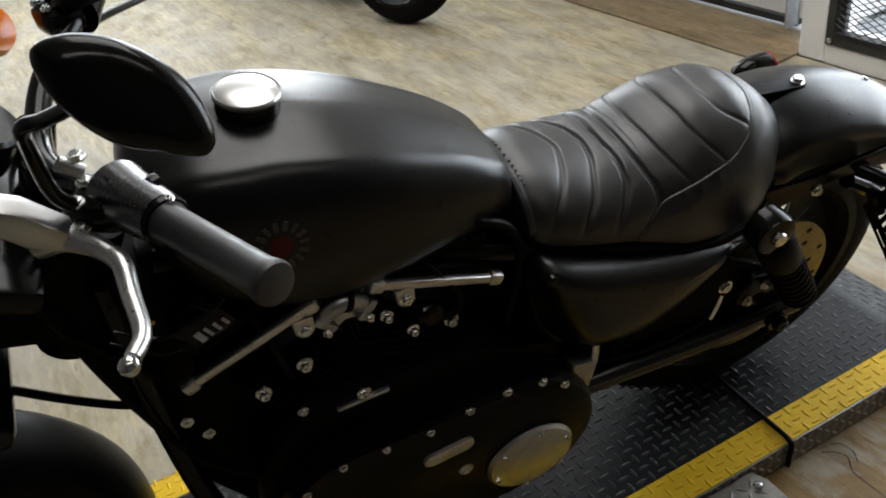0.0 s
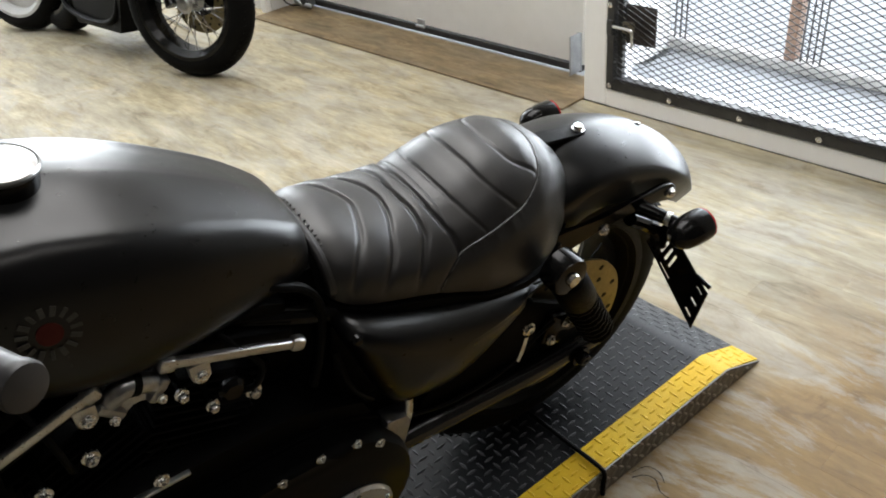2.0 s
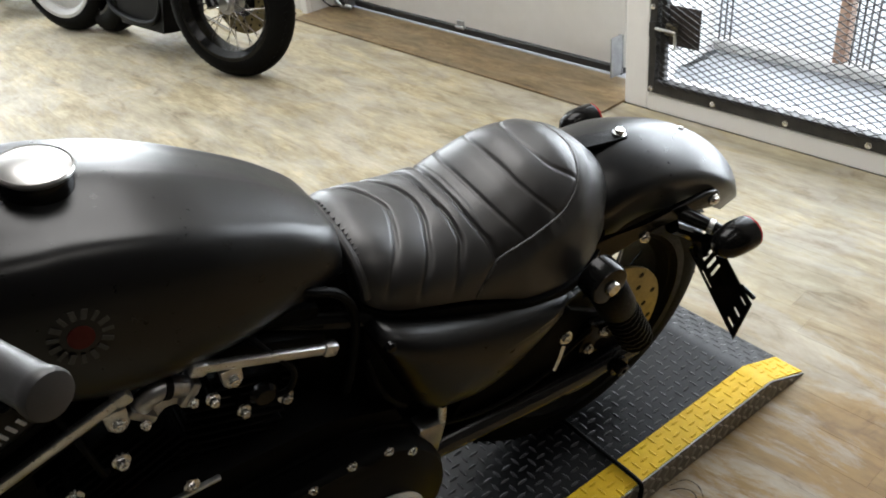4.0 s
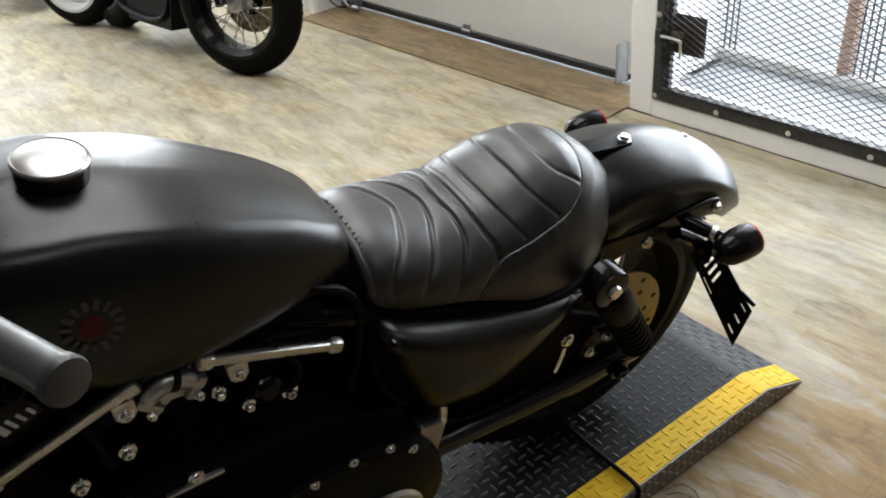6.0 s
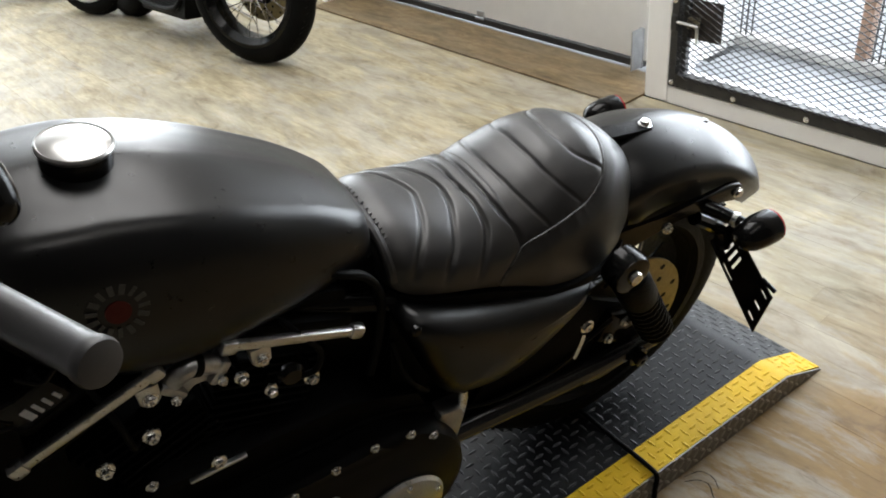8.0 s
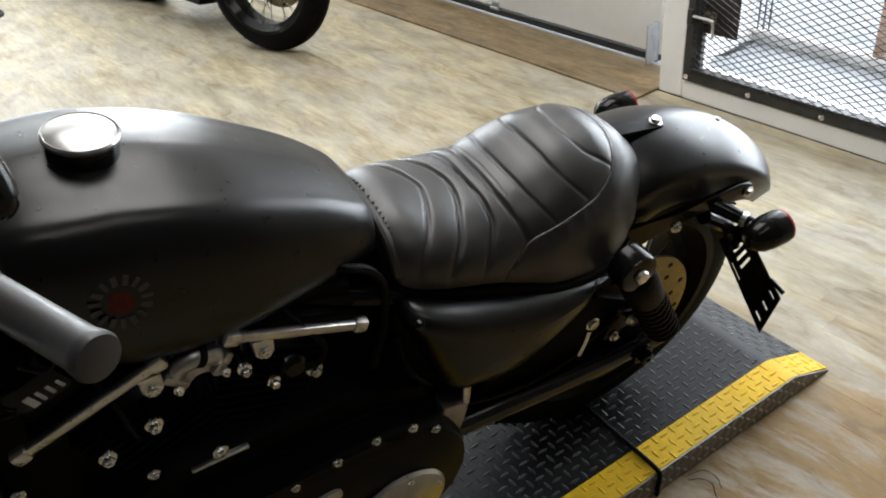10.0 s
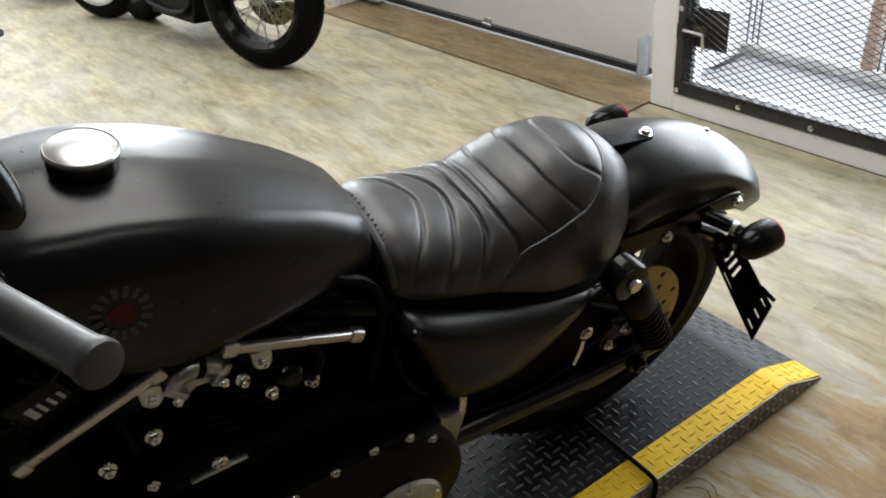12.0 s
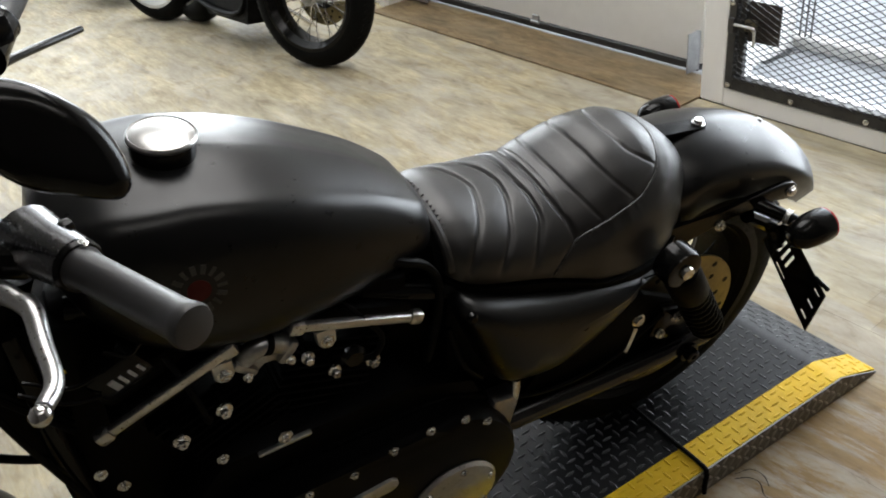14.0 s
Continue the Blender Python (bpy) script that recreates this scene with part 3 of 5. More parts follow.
outline = [(0, 0), (-0.40, 0.0), (-0.40, -0.20), (-0.04, -0.17)] + [(-0.04 + 0.05 * math.cos(a), -0.12 + 0.05 * math.sin(a)) for a in (-1.2, -0.8, -0.4, 0.0)] + [(0.012, -0.03)]
part("plate", prism(outline, 0.046, None, 0.002), M_STEEL, foot)
part("plate_bolt", bolt(Matrix.Translation((-0.012, -0.03, 0.046)), 0.007, 0.004), M_BOLT, foot)
tmp = platform
platform = foot
lugs("plate_pattern", [(Matrix.Translation((-0.02 - i * 0.0235, -0.02 - j * 0.0235 - 0.0008 * i, 0.046)), (i + j) % 2 == 0) for i in range(15) for j in range(7) if not (i == 0 and j > 3)], M_STEEL, "raised lugs")
platform = tmp

# black strap across the deck and down the side
strap = part("tie_strap", tube([(1.458, 0.09, 0.062), (1.464, -0.067, 0.0605), (1.470, -0.20, 0.0605), (1.4725, -0.262, 0.0600), (1.472, -0.2765, 0.052), (1.467, -0.279, 0.028), (1.464, -0.281, 0.005)], 0.0048, 8, 5), M_CABLE)
tagged(strap, "thin black tie strap lying over the platform edge", "strap")

crack = bmesh.new()
for pts in ([(1.540, -0.285), (1.563, -0.297), (1.571, -0.318), (1.556, -0.344), (1.557, -0.379), (1.560, -0.412), (1.552, -0.45)], [(1.548, -0.276), (1.582, -0.284), (1.590, -0.31), (1.578, -0.335)]):
    line = smooth_path([(x, y, 0.0012) for x, y in pts], 5)
    for a_, b_ in zip(line, line[1:]):
        d_ = (b_ - a_).normalized()
        o_ = Vector((-d_.y, d_.x, 0)) * (0.0009 + 0.0007 * noise.noise(a_ * 60))
        crack.faces.new([crack.verts.new(q) for q in (a_ + o_, a_ - o_, b_ - o_, b_ + o_)])
tagged(part("floor_crack", crack, M_CABLE, None, "thin dark crack in the floor boards"), kind="structure")

# ---- the motorcycle on its side stand ----
BIKE = Matrix.Translation((0, 0, DECK - 0.0194)) @ pose(0, 0, 0, LEAN, 0, 0)
bike = thing("motorcycle", BIKE, "matte black cruiser motorcycle leaning on its side stand", "motorcycle")
SIDE = pose(0, 0, 0, 90, 0, 0)                 # z of a lathe or prism turned to the bike's left (-y)


def left(x, y, z):
    """A frame at a point of the left side whose z axis points outwards to the left."""
    return Matrix.Translation((x, y, z)) @ SIDE


# fuel tank: stations of top, bottom and half width
TANK = [(0.560, 0.905, 0.862, 0.030), (0.572, 0.932, 0.822, 0.070), (0.600, 0.947, 0.775, 0.108), (0.640, 0.954, 0.736, 0.128), (0.700, 0.950, 0.708, 0.137), (0.760, 0.934, 0.698, 0.136),
        (0.830, 0.905, 0.698, 0.128), (0.890, 0.872, 0.702, 0.115), (0.940, 0.841, 0.708, 0.101), (0.975, 0.813, 0.712, 0.088), (0.993, 0.796, 0.718, 0.075), (1.002, 0.782, 0.735, 0.052)]
# half section: a creased spine, a flat top falling to a soft shoulder bead, then the rounded side; shares of half width and height
TANK_SECTION = [(0.0, 0.0, 1.0), (0.06, 0.10, 0.996), (0.16, 0.36, 0.972), (0.26, 0.58, 0.945), (0.32, 0.68, 0.934), (0.38, 0.77, 0.905), (0.45, 0.86, 0.84), (0.53, 0.935, 0.74), (0.62, 0.985, 0.60),
                (0.70, 1.0, 0.47), (0.77, 0.985, 0.35), (0.83, 0.93, 0.22), (0.89, 0.80, 0.11), (0.94, 0.62, 0.025), (1.0, 0.0, 0.0)]


def tank_point(x, a):
    """a runs once round the section, from the right flank over the spine."""
    zt, zb, w = lerp_table(TANK, x)
    turn_ = (a / math.pi - 0.5 + 1) % 2 - 1
    fy, fz = lerp_table(TANK_SECTION, abs(turn_))
    return Vector((x, -w * fy if turn_ > 0 else w * fy, zb + (zt - zb) * fz))


rings = [[tank_point(0.560 + 0.442 * (0.5 - 0.5 * math.cos(math.pi * i / 56)), 2 * math.pi * j / 96) for j in range(96)] for i in range(57)]
tank = part("fuel_tank", loft(rings), M_PAINT, bike, "matte black teardrop fuel tank", sharp=30)
cap_m = Matrix.Translation((0.7125, -0.008, 0.9465)) @ pose(0, 0, 0, 0, 9, 0)
cap = part("fuel_cap", lathe([(0, -0.020), (0.0335, -0.020), (0.0345, 0.010), (0.0335, 0.014), (0, 0.014)], cap_m, 40), M_GLOSS, tank, "black rim of the fuel cap")
part("cap_top", lathe([(0.0345, 0.0142), (0.0365, 0.0160), (0.0368, 0.0190), (0.0350, 0.0215), (0.0335, 0.0205), (0.027, 0.0232), (0.015, 0.0255), (0, 0.0262)], cap_m, 48), M_CAP, cap, "domed brushed chrome cap top")

# round badge: red centre in a ring of grey bars
BX, BZ = 0.694, 0.857


def tank_side(x, z):
    """The place and outward direction on the tank's left side at a height."""
    best = min((tank_point(x, math.pi + math.pi * k / 200 - math.pi / 4) for k in range(100)), key=lambda p: abs(p.z - z))
    return best


c0 = tank_side(BX, BZ)
cu, cv = tank_side(BX + 0.02, BZ), tank_side(BX, BZ + 0.02)
nrm = (cu - c0).cross(cv - c0).normalized()
nrm = nrm if nrm.y < 0 else -nrm
badge_m = Matrix.Translation(c0 + nrm * 0.0006) @ nrm.to_track_quat("Z", "Y").to_matrix().to_4x4()
part("badge", lathe([(0, -0.001), (0.0125, -0.001), (0.0125, 0.0006), (0, 0.0008)], badge_m, 28), M_BADGE_RED, tank, "faded red badge centre")
for k in range(15):
    a = 2 * math.pi * k / 15
    part("badge_bar", block(0.0042 if k % 2 else 0.0055, 0.011, 0.0012, badge_m @ pose(0, 0, 0, 0, 0, math.degrees(a)) @ Matrix.Translation((0, 0.0245, -0.0008)), 0.0003, None, 1), M_BADGE_GREY, tank)

# seat: stations of top height, bottom height and half width
SEAT = [(1.000, 0.722, 0.695, 0.045), (1.004, 0.738, 0.685, 0.074), (1.014, 0.748, 0.678, 0.094), (1.035, 0.751, 0.670, 0.109), (1.081, 0.741, 0.658, 0.119), (1.144, 0.729, 0.640, 0.125), (1.196, 0.728, 0.618, 0.129),
        (1.248, 0.744, 0.599, 0.137), (1.300, 0.762, 0.588, 0.135), (1.346, 0.763, 0.585, 0.128), (1.388, 0.748, 0.588, 0.113), (1.424, 0.722, 0.600, 0.091), (1.450, 0.695, 0.618, 0.065), (1.463, 0.670, 0.636, 0.035)]
# sewn channels of the pad: rows of (share from the top to the edge, station)
GROOVES = [[(0, 1.097), (0.12, 1.088), (0.34, 1.072), (0.58, 1.052), (0.85, 1.036)], [(0, 1.140), (0.11, 1.135), (0.31, 1.120), (0.49, 1.108), (0.73, 1.089), (0.9, 1.078)],
           [(0, 1.163), (0.18, 1.165), (0.39, 1.162), (0.54, 1.152), (0.79, 1.135), (0.95, 1.125)], [(0, 1.188), (0.14, 1.188), (0.36, 1.193), (0.5, 1.200), (0.7, 1.203)],
           [(0, 1.219), (0.19, 1.222), (0.39, 1.232), (0.58, 1.249)], [(0, 1.268), (0.18, 1.270), (0.36, 1.281), (0.53, 1.304), (0.6, 1.318)], [(0, 1.315), (0.2, 1.323), (0.36, 1.350), (0.46, 1.376)]]
PIPE = [(0.0, 1.390), (0.10, 1.388), (0.23, 1.381), (0.36, 1.369), (0.45, 1.356), (0.53, 1.331), (0.575, 1.302), (0.59, 1.270), (0.602, 1.240), (0.63, 1.213), (0.70, 1.196), (0.85, 1.175), (1.0, 1.160)]


def pipe_x(v):
    """How far back the ribbed insert reaches at v (-1 right edge, 0 top, 1 left edge)."""
    return lerp_table(PIPE, abs(v))[0]


def seat_shell(x, v):
    """The plain form of the seat, and the way out of it."""
    zt, zb, w = lerp_table(SEAT, x)
    a = math.pi * (0.5 - 0.5 * v)
    c, s = math.cos(a), max(math.sin(a), 0.0)
    p = Vector((x, -w * math.copysign(abs(c) ** 0.80, c), zb + (zt - zb) * s ** 0.88))
    return p, Vector((0, p.y / max(w, 0.02) * 0.9, (p.z - zb) / max(zt - zb, 0.02) + 0.05)).normalized()


pipe_line = np.array([seat_shell(pipe_x(v), v)[0] for v in np.linspace(-1, 1, 161)])


def seat_point(x, v, groove=True):
    p, n = seat_shell(x, v)
    if not groove:
        return p
    away = float(np.sqrt(((pipe_line - np.array(p)) ** 2).sum(1).min()))
    d = 0.0016 * math.exp(-(away / 0.004) ** 2)
    if x >= pipe_x(v):
        q = min(1.0, away / 0.030)
        d -= 0.0035 * q * q * (3 - 2 * q) * min(1.0, max(0.0, (1 - abs(v)) / 0.3))
    else:
        lines = [lerp_table(g, abs(v))[0] for g in GROOVES]
        near_edge = min(1.0, away / 0.010)
        fade = 1 - min(1.0, max(0.0, (abs(v) - 0.74) / 0.24))
        for k, gx in enumerate(lines):
            if gx < pipe_x(v) - 0.002:
                wide = (0.0028 + 0.0030 * abs(v)) if k < 4 else 0.0022
                d += (0.0036 if k < 4 else 0.0026) * math.exp(-((x - gx) / wide) ** 2) * fade
                if k > 3:
                    d -= 0.0012 * math.exp(-((x - gx) / 0.0009) ** 2) * fade
        edges = [1.0] + [g for g in lines if g < pipe_x(v)] + [pipe_x(v)]
        for e0, e1 in zip(edges, edges[1:]):
            if e0 <= x < e1:
                d -= (0.0024 if x < 1.2 else 0.0010) * fade * near_edge * math.sin(math.pi * (x - e0) / (e1 - e0)) ** 0.5
    return p - n * d


NX, NV = 260, 120
xs = [1.000 + 0.463 * (i / NX) for i in range(NX + 1)]
vs_ = [-1 + 2 * j / NV for j in range(NV + 1)]
bm_in, bm_out = bmesh.new(), bmesh.new()
keep = {}
for bmx in (bm_in, bm_out):
    keep[bmx] = [[None] * (NV + 1) for _ in range(NX + 1)]


def seat_vert(bmx, i, j):
    if keep[bmx][i][j] is None:
        keep[bmx][i][j] = bmx.verts.new(seat_point(xs[i], vs_[j]))
    return keep[bmx][i][j]


for i in range(NX):
    for j in range(NV):
        bmx = bm_in if xs[i] < pipe_x((vs_[j] + vs_[j + 1]) / 2) else bm_out
        bmx.faces.new([seat_vert(bmx, i, j), seat_vert(bmx, i + 1, j), seat_vert(bmx, i + 1, j + 1), seat_vert(bmx, i, j + 1)])
seat = part("seat", bm_in, M_LEATHER, bike, "black ribbed solo seat with tuck and roll stitching", sharp=75)
part("seat_skirt", bm_out, M_LEATHER, seat, "smooth black seat surround", sharp=75)
pipe_pts = [seat_point(pipe_x(v), v) for v in [-0.97 + 1.94 * k / 160 for k in range(161)]]
part("piping", tube(pipe_pts, 0.0022, 8, 1), M_THREAD, seat, "grey-black piping round the ribbed pad")
base_pts = [seat_point(x, -1, False) + Vector((0, 0.006, -0.004)) for x in xs[4:-6:8]] + [seat_point(x, 1, False) + Vector((0, -0.006, -0.004)) for x in reversed(xs[4:-6:8])]
bm = bmesh.new()
bm.faces.new([bm.verts.new(p) for p in base_pts])
ext = bmesh.ops.extrude_face_region(bm, geom=bm.faces[:])
bmesh.ops.translate(bm, vec=(0, 0, -0.014), verts=[g for g in ext["geom"] if isinstance(g, bmesh.types.BMVert)])
part("seat_pan", bm, M_ENGINE, seat, "black seat pan")
rim = [seat_point(1.013, v, False) for v in [-0.9 + 1.8 * k / 30 for k in range(31)]]
part("nose_rim", tube(rim, 0.0075, 10, 1), M_LEATHER, seat, "stitched rim of the seat nose")
for k in range(2, 30):
    d = (rim[k + 1] - rim[k - 1] if k < 30 else rim[k] - rim[k - 1]).normalized()
    part("stitch", block(0.0030, 0.003, 0.012, along(rim[k] + Vector((0.004, 0, 0.0045)), rim[k] + Vector((0.020, 0, 0.007))), 0.001, None, 1), M_THREAD, seat)

# rear fender
RIDGE = [(1.33, 0, 0.640), (1.38, 0, 0.676), (1.43, 0, 0.696), (1.485, 0, 0.704), (1.55, 0, 0.698), (1.62, 0, 0.676), (1.67, 0, 0.653), (1.725, 0, 0.618), (1.770, 0, 0.580), (1.800, 0, 0.549), (1.820, 0, 0.524)]
path = smooth_path(RIDGE, 5)
rings_o, rings_i = [], []
for i, p in enumerate(path):
    t = (path[min(i + 1, len(path) - 1)] - path[max(i - 1, 0)]).normalized()
    inward = Vector((t.z, 0, -t.x))
    inward = inward if inward.z < 0 or inward.x < 0 else -inward
    f = i / (len(path) - 1)
    w = 0.097 * math.sqrt(1 - 0.5 * (max(p.x - 1.70, 0) / 0.12) ** 2) - 0.01 * max(0.2 - f, 0) / 0.2
    drop = 0.125 - 0.048 * f
    ro, ri = [], []
    for k in range(25):
        v = -1 + 2 * k / 24
        a = abs(v)
        y = w * math.copysign((a / 0.66) ** 0.92 if a < 0.66 else 1.0 - 0.10 * (a - 0.66) / 0.34, v)
        d = 0.040 * (a / 0.66) ** 1.75 if a < 0.66 else 0.040 + (drop - 0.040) * (a - 0.66) / 0.34
        ro.append(p + inward * d + Vector((0, y, 0)))
        ri.append(p + inward * (d + (0.003 if a < 0.66 else 0)) + Vector((0, y * 0.965, 0)))
    rings_o.append(ro + list(reversed(ri)))
fender = part("rear_fender", loft(rings_o), M_PAINT, bike, "matte black rear fender", sharp=60)


def fender_top(x):
    return min(path, key=lambda p: abs(p.x - x))


p = Vector((1.512, -0.006, 0.6985))
part("seat_tab", prism([(-0.085, -0.016), (0.012, -0.014), (0.020, -0.006), (0.020, 0.006), (0.012, 0.014), (-0.085, 0.016)], 0.007, Matrix.Translation((p.x - 0.006, p.y, p.z)) @ pose(0, 0, 0, 0, 10, 0), 0.001), M_ENGINE, fender, "black seat mounting tab")
part("tab_bolt", bolt(Matrix.Translation((1.513, -0.007, 0.703)) @ pose(0, 0, 0, 0, 10, 0), 0.009, 0.010, False), M_BOLT, fender, "bright seat bolt")
part("fender_bolt", bolt(Matrix.Translation((1.668, -0.001, fender_top(1.668).z - 0.001)) @ pose(0, 0, 0, 0, 36, 0), 0.006, 0.005), M_BOLT, fender)

# fender struts with bolts
for s in (-1, 1):
    outline = [(1.27, 0.530), (1.39, 0.548), (1.459, 0.562), (1.529, 0.576), (1.621, 0.574), (1.664, 0.556), (1.676, 0.564), (1.678, 0.582), (1.664, 0.594), (1.641, 0.598), (1.562, 0.597), (1.50, 0.594), (1.452, 0.596), (1.396, 0.609), (1.27, 0.575)]
    strut = part("fender_strut", prism(outline, 0.010, Matrix.Translation((0, -0.097 if s < 0 else 0.107, 0)) @ SIDE, 0.004), M_GLOSS, bike, "gloss black fender strut")
    for bx, bz in ((1.507, 0.566), (1.662, 0.577)):
        part("strut_bolt", bolt(left(bx, -0.107, bz) if s < 0 else left(bx, 0.107, bz) @ pose(0, 0, 0, 180), 0.008, 0.008, False), M_BOLT, strut)

# rear turn signals
for s in (-1, 1):
    c = Vector((1.622, s * 0.190, 0.570))
    signal = part("turn_signal", lathe([(0, -0.043), (0.011, -0.040), (0.0205, -0.032), (0.0265, -0.017), (0.0288, 0.002), (0.0288, 0.026), (0.0282, 0.030), (0, 0.030)], Matrix.Translation(c) @ pose(0, 0, 0, 0, 90, 0), 32), M_GLOSS, bike, "gloss black bullet turn signal")
    part("signal_lens", lathe([(0.0275, 0.0302), (0.0275, 0.034), (0.022, 0.038), (0, 0.040)], Matrix.Translation(c) @ pose(0, 0, 0, 0, 90, 0), 32), M_RED, signal, "red signal lens")
    stalk = part("signal_stalk", tube([(1.592, s * 0.098, 0.572), (1.61, s * 0.135, 0.569), (1.622, s * 0.166, 0.568)], (0.014, 0.0095), 12), M_GLOSS, signal)
    part("stalk_nut", lathe([(0, 0), (0.0125, 0), (0.0125, 0.008), (0, 0.008)], along((1.614, s * 0.145, 0.5685), (1.622, s * 0.166, 0.568)), 12), M_BOLT, stalk)

# side-mounted plate bracket with slots
def bracket_point(u, v, d=0.0):
    """u along its length from the top, v across, d off its face."""
    top = Vector((1.660, -0.089, 0.450)).lerp(Vector((1.660, -0.118, 0.519)), v)
    low = Vector((1.660, -0.230, 0.341)).lerp(Vector((1.660, -0.238, 0.437)), v)
    return top.lerp(low, u) + Vector((d, 0, 0))


bm = bmesh.new()
cols = [0.0, 0.12, 0.18, 0.215, 0.27, 0.305, 0.36, 0.395, 0.46, 0.82, 0.93, 1.0]
rws = [0.0, 0.06, 0.13, 0.22, 0.28, 0.46, 0.55, 0.72, 0.80, 0.87, 0.94, 1.0]
holes = {(iu, iv) for iu in (2, 4, 6) for iv in (4, 5, 6)} | {(9, 2), (9, 5), (9, 8)} | {(iu, 1) for iu in (4, 5, 6, 7)} | {(iu, 9) for iu in (1, 2, 3, 4)}
for iu in range(11):
    for iv in range(11):
        if (iu, iv) in holes:
            continue
        quad = [(cols[iu], rws[iv]), (cols[iu + 1], rws[iv]), (cols[iu + 1], rws[iv + 1]), (cols[iu], rws[iv + 1])]
        bm.faces.new([bm.verts.new(bracket_point(u, v)) for u, v in quad])
bmesh.ops.remove_doubles(bm, verts=bm.verts, dist=1e-5)
ext = bmesh.ops.extrude_face_region(bm, geom=bm.faces[:])
nn = (bracket_point(0, 0, 1) - bracket_point(0, 0, 0)) * 0.003
bmesh.ops.translate(bm, vec=nn, verts=[g for g in ext["geom"] if isinstance(g, bmesh.types.BMVert)])
plate = part("plate_bracket", bm, M_GLOSS, bike, "empty slotted black plate bracket", smooth=False)
part("bracket_arm", tube([(1.58, -0.10, 0.55), (1.62, -0.10, 0.52), (1.655, -0.105, 0.49), (1.658, -0.12, 0.46)], 0.013, 10), M_GLOSS, plate)
part("bracket_rib", tube([bracket_point(0.75, 1.02), bracket_point(1.0, 1.18)], 0.004, 8), M_GLOSS, plate)


# wheels
def wheel(name, centre, r_tyre, w_tyre, r_rim, turn, spokes, rim_mat, parent, disc_side=-1, spoke_mat=None):
    m = Matrix.Translation(centre) @ pose(0, 0, 0, 0, 0, turn) @ SIDE
    hub_w = w_tyre * 0.5
    prof = []
    for k in range(25):
        a = math.pi * (k / 24 * 1.36 - 0.18)
        prof.append((r_tyre - w_tyre * 0.52 + w_tyre * 0.52 * math.sin(a), -w_tyre / 2 * math.cos(a)))
    prof.append(prof[0])
    tyre_ = part(name, lathe(prof, m, 56), M_RUBBER, parent, "black rubber tyre")
    bm = bmesh.new()
    for k in range(64):
        for s in (-1, 1):
            a = 2 * math.pi * (k + 0.25 * s) / 64
            p0 = m @ Vector(((r_tyre - 0.0012) * math.cos(a), (r_tyre - 0.0012) * math.sin(a), s * 0.006))
            p1 = m @ Vector(((r_tyre - 0.0135) * math.cos(a + 0.06), (r_tyre - 0.0135) * math.sin(a + 0.06), s * w_tyre * 0.33))
            block(0.005, 0.003, (p1 - p0).length, along(p0, p1) @ Matrix.Translation((0, 0, (p1 - p0).length / 2)), 0, bm)
    part("tread", bm, M_ENGINE, tyre_, smooth=False)
    rim_ = part("rim", lathe([(r_rim + 0.012, -hub_w), (r_rim + 0.016, -hub_w * 0.9), (r_rim - 0.012, -hub_w * 0.7), (r_rim - 0.022, 0), (r_rim - 0.012, hub_w * 0.7), (r_rim + 0.016, hub_w * 0.9), (r_rim + 0.012, hub_w),
                           (r_rim - 0.004, hub_w), (r_rim - 0.030, hub_w * 0.6), (r_rim - 0.034, 0), (r_rim - 0.030, -hub_w * 0.6), (r_rim - 0.004, -hub_w), (r_rim + 0.012, -hub_w)], m, 56), rim_mat, tyre_, "wheel rim")
    part("hub", lathe([(0, -0.055), (0.026, -0.055), (0.032, -0.045), (0.045, -0.04), (0.045, -0.034), (0.028, -0.02), (0.028, 0.02), (0.045, 0.034), (0.045, 0.04), (0.032, 0.045), (0.026, 0.055), (0, 0.055)], m, 28), spoke_mat or M_ALU, tyre_, "wheel hub")
    for k in range(spokes):
        a = 2 * math.pi * k / spokes
        s = 1 if k % 2 else -1
        lean_ = 0.55 if (k // 2) % 2 else -0.55
        p0 = m @ Vector((0.043 * math.cos(a + lean_), 0.043 * math.sin(a + lean_), s * 0.037))
        p1 = m @ Vector(((r_rim - 0.018) * math.cos(a), (r_rim - 0.018) * math.sin(a), s * 0.008))
        part("spoke", tube([p0, p1], 0.0022, 6), spoke_mat or M_CHROME, tyre_)
    if disc_side:
        z0 = -disc_side * (w_tyre / 2 + 0.012)
        bm = bmesh.new()
        lathe([(0.070, z0 - 0.0025), (0.150, z0 - 0.0025), (0.150, z0 + 0.0025), (0.070, z0 + 0.0025), (0.070, z0 - 0.0025)], m, 48, bm)
        disc = part("brake_disc", bm, M_DISC, tyre_, "drilled steel brake disc")
        for k in range(36):
            a = 2 * math.pi * k / 36
            rr = (0.094, 0.114, 0.136)[k % 3]
            part("disc_hole", lathe([(0, z0 - 0.0031), (0.0058, z0 - 0.0031), (0.0058, z0 + 0.0031), (0, z0 + 0.0031)], m @ Matrix.Translation((rr * math.cos(a), rr * math.sin(a), 0)), 10), M_CABLE, disc)
        part("disc_carrier", lathe([(0.03, z0 - 0.004), (0.074, z0 - 0.004), (0.074, z0 + 0.004), (0.03, z0 + 0.004)], m, 32), M_GLOSS, disc)
    return tyre_


wheel("rear_wheel", (1.464, 0, 0.335), 0.315, 0.145, 0.215, 0, 18, M_ENGINE, bike, -1, M_ENGINE)
front = wheel("front_wheel", (0.080, 0, 0.325), 0.305, 0.100, 0.232, 0, 18, M_GLOSS, bike, -1, M_GLOSS)

